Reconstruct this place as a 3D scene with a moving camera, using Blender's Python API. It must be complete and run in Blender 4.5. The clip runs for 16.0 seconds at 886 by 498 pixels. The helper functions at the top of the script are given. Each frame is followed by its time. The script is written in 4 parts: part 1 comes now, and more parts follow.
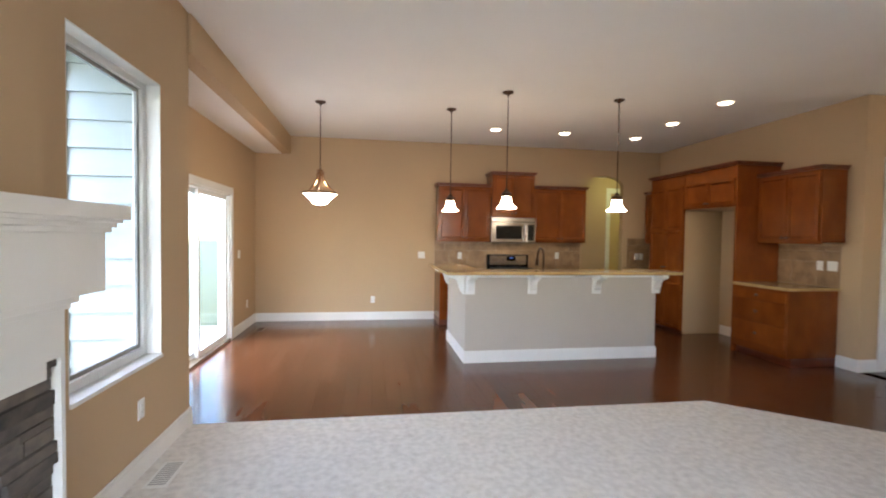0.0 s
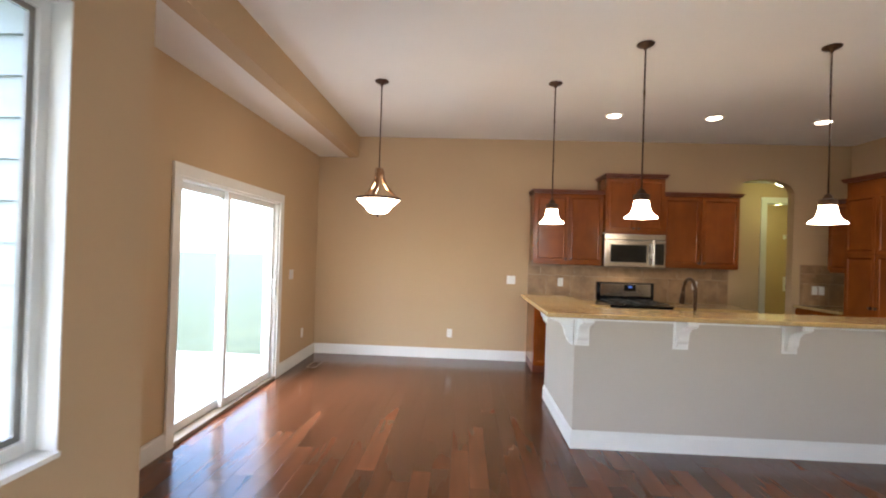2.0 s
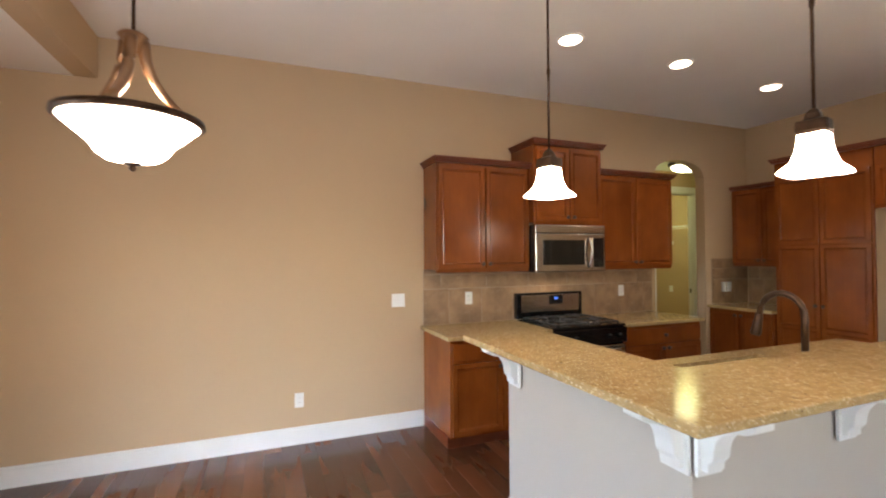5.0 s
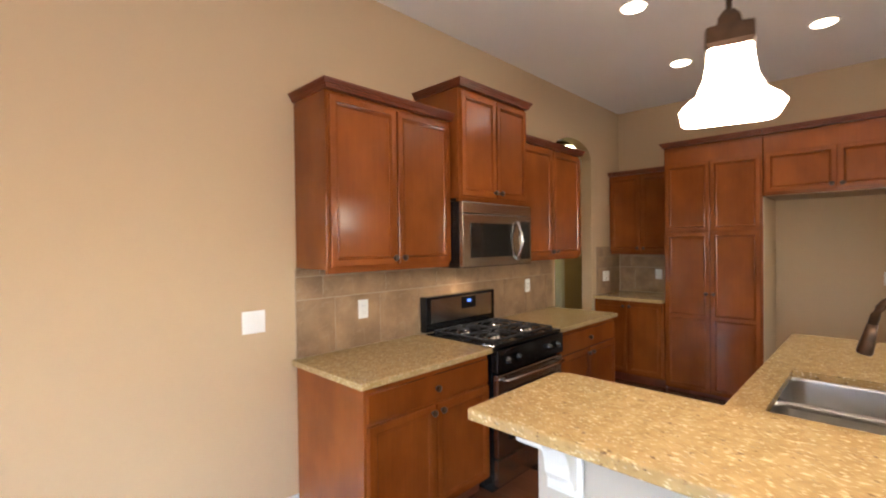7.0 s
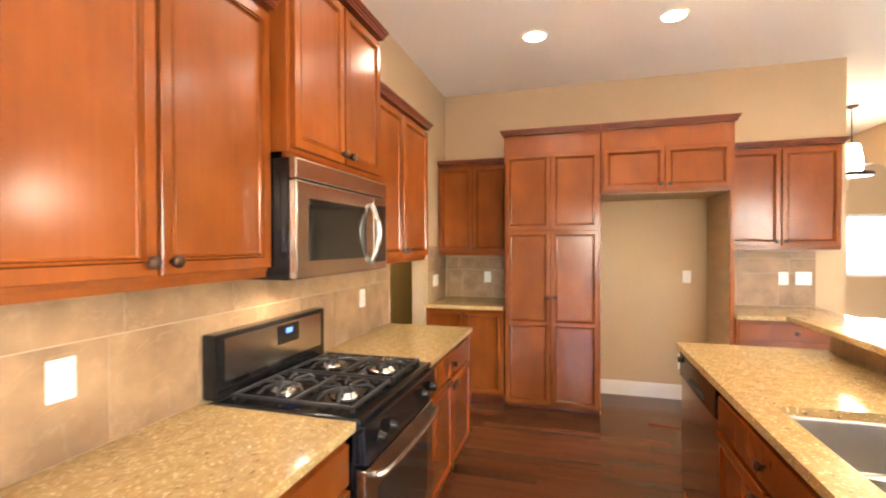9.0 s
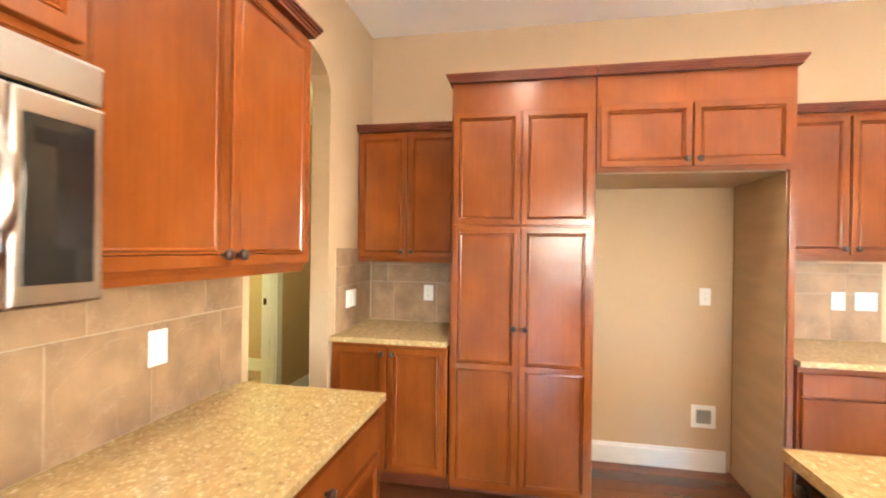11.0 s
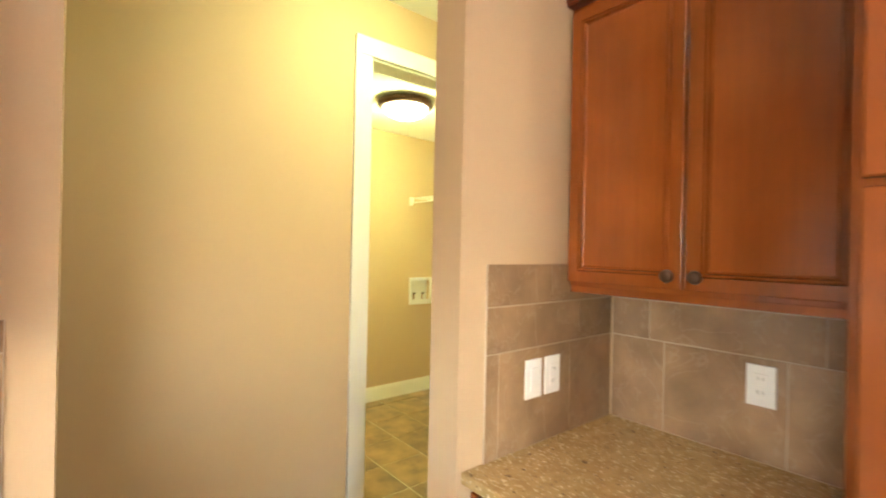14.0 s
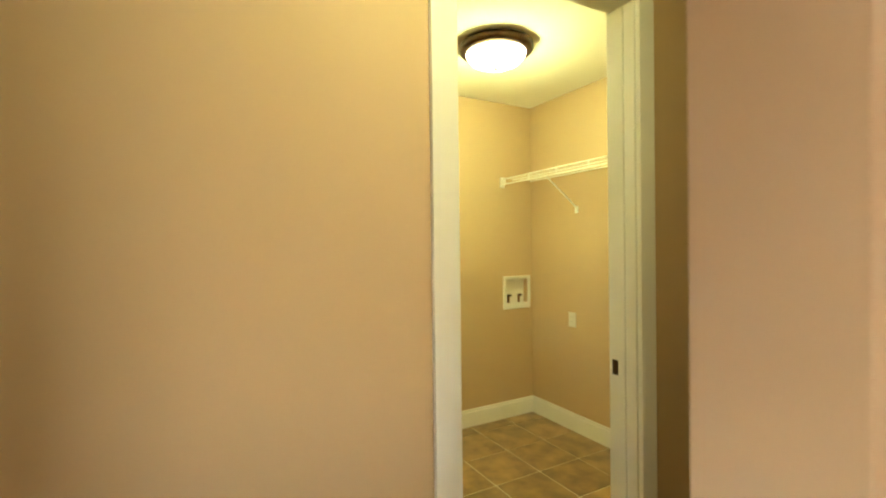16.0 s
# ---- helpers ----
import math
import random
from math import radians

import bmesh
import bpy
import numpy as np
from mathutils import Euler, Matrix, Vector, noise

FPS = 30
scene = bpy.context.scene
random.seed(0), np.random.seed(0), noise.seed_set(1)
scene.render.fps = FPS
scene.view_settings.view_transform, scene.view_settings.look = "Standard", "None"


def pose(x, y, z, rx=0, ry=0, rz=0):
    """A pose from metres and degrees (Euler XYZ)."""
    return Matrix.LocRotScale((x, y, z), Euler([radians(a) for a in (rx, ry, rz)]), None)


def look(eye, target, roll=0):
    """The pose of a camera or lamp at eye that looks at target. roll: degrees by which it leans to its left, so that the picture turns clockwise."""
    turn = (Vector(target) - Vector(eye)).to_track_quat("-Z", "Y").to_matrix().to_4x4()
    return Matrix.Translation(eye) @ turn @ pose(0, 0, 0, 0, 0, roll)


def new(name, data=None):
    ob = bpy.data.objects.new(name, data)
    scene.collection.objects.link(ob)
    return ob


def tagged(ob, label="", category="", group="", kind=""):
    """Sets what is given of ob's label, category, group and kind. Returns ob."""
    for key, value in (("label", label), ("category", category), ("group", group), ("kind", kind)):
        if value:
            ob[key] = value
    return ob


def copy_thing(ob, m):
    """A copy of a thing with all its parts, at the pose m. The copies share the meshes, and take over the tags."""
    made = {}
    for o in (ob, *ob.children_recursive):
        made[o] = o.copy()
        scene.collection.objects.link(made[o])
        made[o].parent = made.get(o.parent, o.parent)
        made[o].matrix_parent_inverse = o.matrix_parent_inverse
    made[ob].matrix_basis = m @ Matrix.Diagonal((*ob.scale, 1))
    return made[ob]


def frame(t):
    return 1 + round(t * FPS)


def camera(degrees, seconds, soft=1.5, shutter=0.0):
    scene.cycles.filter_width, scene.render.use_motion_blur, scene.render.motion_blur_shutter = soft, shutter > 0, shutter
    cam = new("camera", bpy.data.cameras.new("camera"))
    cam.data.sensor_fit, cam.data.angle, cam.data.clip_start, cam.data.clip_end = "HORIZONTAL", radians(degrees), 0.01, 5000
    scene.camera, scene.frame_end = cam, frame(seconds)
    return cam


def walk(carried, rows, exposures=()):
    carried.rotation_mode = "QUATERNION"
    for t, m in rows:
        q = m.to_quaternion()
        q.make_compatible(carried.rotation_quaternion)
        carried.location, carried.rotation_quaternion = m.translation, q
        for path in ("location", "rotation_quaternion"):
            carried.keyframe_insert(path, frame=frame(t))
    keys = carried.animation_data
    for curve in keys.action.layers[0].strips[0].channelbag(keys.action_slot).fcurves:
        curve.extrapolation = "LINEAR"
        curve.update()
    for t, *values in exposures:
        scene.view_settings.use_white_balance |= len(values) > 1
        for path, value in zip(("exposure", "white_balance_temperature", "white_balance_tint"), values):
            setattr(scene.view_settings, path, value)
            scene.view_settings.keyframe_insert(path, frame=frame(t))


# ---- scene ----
cam = camera(89.2, 16.0, soft=2.0, shutter=0.4)
PATH = [
    (0, (-0.437, -1.173, 1.458), (-0.123, 0.801, 1.399), 0.8),
    (0.5, (-0.343, -0.871, 1.452), (-0.17, 1.12, 1.389), 1.2),
    (1, (-0.258, -0.501, 1.466), (-0.24, 1.499, 1.422), 1.5),
    (1.5, (-0.222, -0.103, 1.464), (-0.301, 1.896, 1.453), 2.0),
    (2, (-0.251, 0.324, 1.478), (-0.342, 2.322, 1.491), 1.8),
    (2.5, (-0.319, 0.754, 1.503), (-0.353, 2.753, 1.527), 1.0),
    (3, (-0.427, 1.164, 1.496), (-0.337, 3.162, 1.524), 0.3),
    (3.5, (-0.533, 1.581, 1.481), (-0.277, 3.565, 1.513), -0.0),
    (4, (-0.656, 1.983, 1.504), (-0.217, 3.934, 1.528), -0.2),
    (4.2, (-0.63, 2.14, 1.491), (-0.144, 4.08, 1.524), -0.3),
    (6.3, (-0.711, 3.781, 1.531), (0.504, 5.369, 1.508), -0.5),
    (6.5, (-0.669, 3.929, 1.529), (0.611, 5.465, 1.501), -0.7),
    (7, (-0.544, 4.279, 1.511), (0.885, 5.678, 1.488), -0.7),
    (7.5, (-0.413, 4.552, 1.522), (1.152, 5.797, 1.495), 0.2),
    (8, (-0.241, 4.826, 1.52), (1.466, 5.869, 1.501), 0.4),
    (8.5, (-0.042, 5.064, 1.494), (1.788, 5.87, 1.482), -0.1),
    (9, (0.221, 5.245, 1.478), (2.14, 5.808, 1.456), -0.2),
    (9.5, (0.526, 5.364, 1.461), (2.492, 5.727, 1.438), -0.2),
    (9.7, (0.67, 5.389, 1.465), (2.646, 5.695, 1.439), -0.1),
    (11.8, (2.309, 5.397, 1.459), (4.231, 5.949, 1.486), 2.1),
    (12, (2.49, 5.412, 1.464), (4.387, 6.045, 1.485), 2.0),
    (12.5, (2.803, 5.457, 1.483), (4.618, 6.297, 1.483), 2.0),
    (13, (3.046, 5.511, 1.487), (4.726, 6.595, 1.487), 2.3),
    (13.5, (3.258, 5.602, 1.487), (4.745, 6.939, 1.491), 1.7),
    (14, (3.419, 5.725, 1.492), (4.685, 7.274, 1.495), 1.2),
    (14.5, (3.519, 5.872, 1.488), (4.597, 7.557, 1.488), 1.0),
    (15, (3.552, 6.005, 1.484), (4.505, 7.763, 1.477), 0.3),
    (15.5, (3.699, 6.256, 1.48), (4.633, 8.024, 1.454), -0.3),
    (16, (3.815, 6.479, 1.465), (4.789, 8.226, 1.448), -0.7),
]
walk(cam, [(t, look(eye, target, roll)) for t, eye, target, roll in PATH],
     [(0.0, 3.5, 6200, 11), (4.0, 3.5, 6200, 13), (6.5, 4.05, 6000, 12), (7.0, 4.12, 6100, 13), (8.0, 4.42, 6450, 14), (9.0, 5.4, 6600, 13),
      (9.5, 5.72, 6500, 12), (12.0, 5.82, 6050, 10), (13.0, 5.7, 6100, 10), (14.5, 5.55, 6250, 9), (15.5, 5.35, 6450, 9), (16.0, 5.0, 6600, 9)])

# ---- world and lights ----
world = bpy.data.worlds.new("world")
scene.world = world
world.use_nodes = True
wn = world.node_tree.nodes
sky = wn.new("ShaderNodeTexSky")
sky.sky_type, sky.sun_disc = "NISHITA", False
sky.sun_elevation, sky.sun_rotation = radians(48), radians(200)
sky.air_density, sky.dust_density, sky.ozone_density = 1.0, 1.0, 1.0
wn["Background"].inputs["Strength"].default_value = 0.15
world.node_tree.links.new(sky.outputs[0], wn["Background"].inputs["Color"])


def lamp(name, kind, place, watts, colour, size=0.1, target=None, **more):
    d = bpy.data.lights.new(name, kind)
    d.energy, d.color = watts, colour
    if kind == "AREA":
        d.size = size
        if "size_y" in more:
            d.shape, d.size_y = "RECTANGLE", more["size_y"]
        else:
            d.shape = "DISK"
        d.spread = more.get("spread", radians(180))
    elif kind == "POINT":
        d.shadow_soft_size = size
    elif kind == "SPOT":
        d.shadow_soft_size, d.spot_size, d.spot_blend = size, more.get("cone", radians(120)), 0.6
    ob = new(name, d)
    ob.matrix_world = look(place, target or (place[0], place[1] + 0.0001, place[2] - 1))
    return ob


sun_data = bpy.data.lights.new("sun", "SUN")
sun_data.energy, sun_data.angle, sun_data.color = 1.5, radians(12), (1.0, 0.96, 0.9)
sun = new("sun", sun_data)
sun.matrix_world = look((0, 0, 30), (-6, 16, 0))

H = 3.07          # main ceiling
HALL_H = 2.72     # hall and laundry ceiling
BACK = 6.595      # kitchen back wall
NOOK_X = -2.325   # wall with the sliding door
WIN_X = -1.785     # wall with the window
EAST = 4.92       # kitchen east wall
NOOK_Y = 2.44     # where the bump-out begins
HALL_Y = 7.635    # far wall of the passage

WARM = (1.0, 0.83, 0.63)
# Added fill lamps: daylight from an assumed window behind the viewpoint, never in view.
lamp("daylight_fill_floor", "AREA", (0.3, -4.61, 1.62), 4.5, (0.93, 0.97, 1.0), 3.4, (-0.2, 0.6, -1.05), size_y=1.25, spread=radians(42))
lamp("daylight_fill_far", "AREA", (0.3, -4.605, 1.62), 0.9, (0.93, 0.97, 1.0), 3.4, (-0.6, 6.5, 1.25), size_y=1.25, spread=radians(50))
lamp("daylight_dining", "AREA", (10.27, 0.2, 1.42), 3, (0.95, 0.98, 1.0), 0.78, (0, 0.2, 1.3), size_y=1.0)

# Added lamp outside above the slider, out of view, to brighten the nook floor.
lamp("daylight_fill_patio", "AREA", (-3.7, 4.4, 3.3), 12, (0.95, 0.98, 1.0), 2.4, (-1.0, 4.4, 0.1), size_y=1.4, spread=radians(110))

CANS = [(1.394, 5.44), (2.50, 5.46), (3.74, 5.54), (3.70, 4.58), (3.66, 3.58)]
for cx, cy in CANS:
    lamp("can_light", "SPOT", (cx, cy, H - 0.03), 0.74, WARM, 0.06, cone=radians(168))
PENDANTS = [(0.552, 4.508), (1.054, 3.714), (2.40, 3.73)]
for px, py in PENDANTS:
    lamp("pendant_bulb", "POINT", (px, py, 1.735), 0.12, WARM, 0.05)
lamp("dining_bulb", "POINT", (-1.066, 4.516, 2.01), 1.05, WARM, 0.07)
lamp("hall_bulb", "POINT", (4.43, 7.06, HALL_H - 0.26), 0.29, (0.80, 0.93, 0.27), 0.14)
lamp("laundry_bulb", "POINT", (5.40, 8.65, 2.65 - 0.21), 1.35, (0.84, 0.93, 0.33), 0.12)
lamp("cooktop_light", "SPOT", (1.94, 6.40, 1.335), 0.34, WARM, 0.03, cone=radians(150))
lamp("foyer_bulb", "POINT", (6.6, 2.15, 2.2), 0.32, WARM, 0.1)


# ---- materials ----
def material(name, colour, rough=0.5, metal=0.0, second=None, scale=(6, 6, 6), fine=90.0, bump=0.1,
             spread=(0.35, 0.65), emit=0.0, spec=0.5, by_object=0.0, depth=0.002, coat=0.0, detail=6.0):
    m = bpy.data.materials.new(name)
    m.use_nodes = True
    n, l = m.node_tree.nodes, m.node_tree.links
    b = n["Principled BSDF"]
    b.inputs["Roughness"].default_value, b.inputs["Metallic"].default_value = rough, metal
    b.inputs["Specular IOR Level"].default_value = spec
    b.inputs["Coat Weight"].default_value = coat
    b.inputs["Coat Roughness"].default_value = 0.15
    tc, mp = n.new("ShaderNodeTexCoord"), n.new("ShaderNodeMapping")
    mp.inputs["Scale"].default_value = scale
    l.new(tc.outputs["Object"], mp.inputs["Vector"])
    info = n.new("ShaderNodeObjectInfo")
    if by_object:
        off = n.new("ShaderNodeVectorMath")
        off.operation = "MULTIPLY_ADD"
        comb = n.new("ShaderNodeCombineXYZ")
        for k in range(3):
            l.new(info.outputs["Random"], comb.inputs[k])
        off.inputs[1].default_value = (37, 23, 51)
        l.new(comb.outputs[0], off.inputs[0])
        l.new(tc.outputs["Object"], off.inputs[2])
        l.new(off.outputs[0], mp.inputs["Vector"])
    big, small = n.new("ShaderNodeTexNoise"), n.new("ShaderNodeTexNoise")
    big.inputs["Scale"].default_value, big.inputs["Detail"].default_value = 1.0, detail
    small.inputs["Scale"].default_value, small.inputs["Detail"].default_value = fine, 3.0
    l.new(mp.outputs[0], big.inputs["Vector"])
    l.new(tc.outputs["Object"], small.inputs["Vector"])
    ramp = n.new("ShaderNodeValToRGB")
    c1 = colour
    c2 = second or tuple(c * 0.86 for c in colour)
    ramp.color_ramp.elements[0].position, ramp.color_ramp.elements[1].position = spread
    ramp.color_ramp.elements[0].color, ramp.color_ramp.elements[1].color = (*c2, 1), (*c1, 1)
    l.new(big.outputs["Fac"], ramp.inputs[0])
    last = ramp.outputs[0]
    if by_object:
        hsv = n.new("ShaderNodeHueSaturation")
        mr = n.new("ShaderNodeMapRange")
        mr.inputs[3].default_value, mr.inputs[4].default_value = 1 - by_object, 1 + by_object
        l.new(info.outputs["Random"], mr.inputs[0])
        l.new(mr.outputs[0], hsv.inputs["Value"])
        l.new(last, hsv.inputs["Color"])
        last = hsv.outputs[0]
    l.new(last, b.inputs["Base Color"])
    rr = n.new("ShaderNodeMapRange")
    rr.inputs[3].default_value, rr.inputs[4].default_value = max(rough - 0.06, 0.02), min(rough + 0.06, 1)
    l.new(big.outputs["Fac"], rr.inputs[0])
    l.new(rr.outputs[0], b.inputs["Roughness"])
    if bump:
        bp = n.new("ShaderNodeBump")
        bp.inputs["Strength"].default_value, bp.inputs["Distance"].default_value = bump, depth
        l.new(small.outputs["Fac"], bp.inputs["Height"])
        l.new(bp.outputs[0], b.inputs["Normal"])
    if emit:
        b.inputs["Emission Color"].default_value = (*colour, 1)
        b.inputs["Emission Strength"].default_value = emit
    return m


def granite_material():
    m = material("granite", (0.49, 0.338, 0.152), 0.15, 0, (0.415, 0.278, 0.118), (26, 26, 26), 60, 0.0, (0.40, 0.62))
    n, l = m.node_tree.nodes, m.node_tree.links
    b = n["Principled BSDF"]
    base = b.inputs["Base Color"].links[0].from_socket
    tc = n.new("ShaderNodeTexCoord")
    for scale, lo, hi, colour in ((120, 0.58, 0.68, (0.74, 0.60, 0.36)), (85, 0.66, 0.73, (0.16, 0.10, 0.055)),
                                  (170, 0.62, 0.72, (0.33, 0.26, 0.16))):
        t, r, mix = n.new("ShaderNodeTexNoise"), n.new("ShaderNodeValToRGB"), n.new("ShaderNodeMix")
        t.inputs["Scale"].default_value, t.inputs["Detail"].default_value = scale, 2.0
        mv = n.new("ShaderNodeMapping")
        mv.inputs["Location"].default_value = (scale, scale * 2, 0)
        mv.inputs["Rotation"].default_value = (0.3, 0.2, 0.6)
        mv.inputs["Scale"].default_value = (1, 0.6, 1)
        l.new(tc.outputs["Object"], mv.inputs[0])
        l.new(mv.outputs[0], t.inputs["Vector"])
        r.color_ramp.elements[0].position, r.color_ramp.elements[1].position = lo, hi
        l.new(t.outputs["Fac"], r.inputs[0])
        mix.data_type = "RGBA"
        mix.inputs[7].default_value = (*colour, 1)
        l.new(r.outputs[0], mix.inputs[0])
        l.new(base, mix.inputs[6])
        base = mix.outputs[2]
    l.new(base, b.inputs["Base Color"])
    return m


def add_veins(m, colour, scale):
    """Thin paler veins where a warped noise crosses its middle."""
    n, l = m.node_tree.nodes, m.node_tree.links
    b = n["Principled BSDF"]
    tc, t, ramp, mix = (n.new("ShaderNode" + k) for k in ("TexCoord", "TexNoise", "ValToRGB", "Mix"))
    t.inputs["Scale"].default_value, t.inputs["Detail"].default_value, t.inputs["Distortion"].default_value = scale, 3.0, 1.2
    l.new(tc.outputs["Object"], t.inputs["Vector"])
    e = ramp.color_ramp.elements
    e[0].position, e[0].color = 0.485, (0, 0, 0, 1)
    e[1].position, e[1].color = 0.515, (0, 0, 0, 1)
    e.new(0.50).color = (0.18, 0.18, 0.18, 1)
    l.new(t.outputs["Fac"], ramp.inputs[0])
    mix.data_type = "RGBA"
    mix.inputs[7].default_value = (*colour, 1)
    l.new(ramp.outputs[0], mix.inputs[0])
    l.new(b.inputs["Base Color"].links[0].from_socket, mix.inputs[6])
    l.new(mix.outputs[2], b.inputs["Base Color"])


def glass_material(name, tint, rough=0.0):
    m = bpy.data.materials.new(name)
    m.use_nodes = True
    b = m.node_tree.nodes["Principled BSDF"]
    b.inputs["Base Color"].default_value = (*tint, 1)
    b.inputs["Transmission Weight"].default_value, b.inputs["Roughness"].default_value = 1.0, rough
    b.inputs["IOR"].default_value = 1.1
    return m


WALL = material("wall_paint", (0.54, 0.390, 0.238), 0.75, 0, (0.52, 0.373, 0.226), (0.8, 0.8, 0.8), 160, 0.12, spec=0.3, depth=0.001)
CEIL = material("ceiling_paint", (0.85, 0.82, 0.78), 0.9, 0, (0.82, 0.79, 0.75), (1, 1, 1), 120, 0.25, spec=0.2)
TRIM = material("white_trim_paint", (0.80, 0.79, 0.76), 0.4, 0, (0.76, 0.75, 0.72), (3, 3, 3), 60, 0.04)
PONY = material("island_paint", (0.52, 0.465, 0.40), 0.7, 0, (0.50, 0.445, 0.382), (1, 1, 1), 160, 0.12, spec=0.3, depth=0.001)
CHERRY = material("cherry_wood", (0.275, 0.071, 0.0125), 0.19, 0, (0.170, 0.041, 0.0072), (4.2, 4.2, 2.8), 120, 0.02, (0.25, 0.75), by_object=0.09, spec=0.5, detail=4.0)
# fine upright grain over the blotchy stain
_n, _l = CHERRY.node_tree.nodes, CHERRY.node_tree.links
_tc, _mp, _g, _r, _mx = (_n.new("ShaderNode" + k) for k in ("TexCoord", "Mapping", "TexNoise", "MapRange", "Mix"))
_mp.inputs["Scale"].default_value = (90, 90, 3.5)
_g.inputs["Scale"].default_value, _g.inputs["Detail"].default_value = 1.0, 4.0
_l.new(_tc.outputs["Object"], _mp.inputs[0])
_l.new(_mp.outputs[0], _g.inputs["Vector"])
_r.inputs[1].default_value, _r.inputs[2].default_value = 0.35, 0.65
_r.inputs[3].default_value, _r.inputs[4].default_value = 0.95, 1.02
_l.new(_g.outputs["Fac"], _r.inputs[0])
_mx.data_type, _mx.blend_type = "RGBA", "MULTIPLY"
_mx.inputs[0].default_value = 1.0
_b = _n["Principled BSDF"]
_l.new(_b.inputs["Base Color"].links[0].from_socket, _mx.inputs[6])
_l.new(_r.outputs[0], _mx.inputs[7])
_l.new(_mx.outputs[2], _b.inputs["Base Color"])
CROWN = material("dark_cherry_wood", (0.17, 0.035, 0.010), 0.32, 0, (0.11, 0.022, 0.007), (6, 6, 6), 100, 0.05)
BOX_WOOD = material("cabinet_inside", (0.45, 0.30, 0.16), 0.5, 0, (0.38, 0.25, 0.13), (2, 2, 12), 60, 0.05)
PLANK = material("hardwood", (0.132, 0.048, 0.022), 0.18, 0, (0.076, 0.027, 0.0118), (7, 0.8, 7), 70, 0.05, (0.25, 0.75), by_object=0.29, depth=0.001, detail=4.0)
FLOOR_GAP = material("floor_gap", (0.018, 0.008, 0.005), 0.7)
CARPET = material("carpet_pile", (0.78, 0.75, 0.71), 0.95, 0, (0.60, 0.57, 0.53), (22, 22, 22), 130, 1.0, (0.25, 0.65), spec=0.1, depth=0.012)
GRANITE = granite_material()
TILE = material("backsplash_tile", (0.37, 0.228, 0.118), 0.42, 0, (0.225, 0.134, 0.068), (7, 7, 7), 45, 0.15, (0.33, 0.67), by_object=0.10)
add_veins(TILE, (0.50, 0.40, 0.29), 6.0)
GROUT = material("grout", (0.50, 0.40, 0.29), 0.9, 0, None, (20, 20, 20), 200, 0.3)
SLATE = material("slate_tile", (0.37, 0.235, 0.112), 0.38, 0, (0.18, 0.12, 0.066), (7, 7, 7), 40, 0.2, (0.33, 0.66), by_object=0.12)
SLATE_GROUT = material("slate_grout", (0.66, 0.60, 0.46), 0.9)
STEEL = material("stainless_steel", (0.54, 0.50, 0.455), 0.21, 1.0, (0.545, 0.505, 0.458), (0.5, 0.5, 0.5), 300, 0.0)
SINK = material("sink_steel", (0.55, 0.53, 0.51), 0.36, 1.0, (0.43, 0.41, 0.39), (6, 2, 2), 200, 0.0)
BLACK = material("black_enamel", (0.010, 0.010, 0.011), 0.12, 0, (0.008, 0.008, 0.009), (5, 5, 5), 40, 0.0, spec=0.35)
IRON = material("cast_iron", (0.025, 0.025, 0.027), 0.55, 0.2, (0.015, 0.015, 0.016), (30, 30, 30), 200, 0.3)
DARKGLASS = material("dark_glass", (0.012, 0.011, 0.010), 0.06, 0, (0.014, 0.013, 0.012), (3, 3, 3), 40, 0.0)
BRONZE = material("oiled_bronze", (0.10, 0.055, 0.032), 0.38, 0.85, (0.06, 0.034, 0.022), (25, 25, 25), 120, 0.05)
COPPER = material("brushed_bronze", (0.42, 0.26, 0.15), 0.3, 1.0, (0.30, 0.17, 0.09), (20, 20, 4), 120, 0.03)
PLASTIC = material("white_plastic", (0.82, 0.81, 0.78), 0.35, 0, (0.80, 0.79, 0.76), (4, 4, 4), 60, 0.0)
SLOT = material("socket_slot", (0.30, 0.29, 0.27), 0.5)
DISPLAY = material("blue_display", (0.10, 0.25, 1.0), 0.3, emit=0.03, bump=0)
SHADE = material("lit_glass_shade", (1.0, 0.82, 0.58), 0.3, emit=2.6, bump=0)
DOME = material("lit_glass_dome", (1.0, 0.96, 0.55), 0.3, emit=0.9, bump=0)
CANLAMP = material("lit_can_lens", (1.0, 0.84, 0.62), 0.4, emit=1.0, bump=0)
STONE = material("ledge_stone", (0.17, 0.135, 0.11), 0.85, 0, (0.06, 0.055, 0.052), (9, 9, 14), 45, 0.6, (0.3, 0.7), by_object=0.4, depth=0.006)
SIDING = material("lap_siding", (0.34, 0.385, 0.40), 0.6, 0, (0.31, 0.35, 0.365), (2, 2, 14), 90, 0.15)
VINYL = material("white_vinyl", (0.78, 0.78, 0.76), 0.35, 0, (0.74, 0.74, 0.72), (3, 3, 3), 60, 0.03)
GRASS = material("lawn", (0.070, 0.084, 0.045), 0.9, 0, (0.050, 0.062, 0.031), (0.9, 0.9, 0.9), 40, 0.8, (0.3, 0.7))
CONCRETE = material("patio_concrete", (0.48, 0.46, 0.43), 0.9, 0, (0.40, 0.385, 0.36), (2, 2, 2), 60, 0.3)
VENT = material("vent_metal", (0.30, 0.24, 0.18), 0.4, 0.4)
GLASS = glass_material("window_glass", (0.98, 1.0, 0.99))


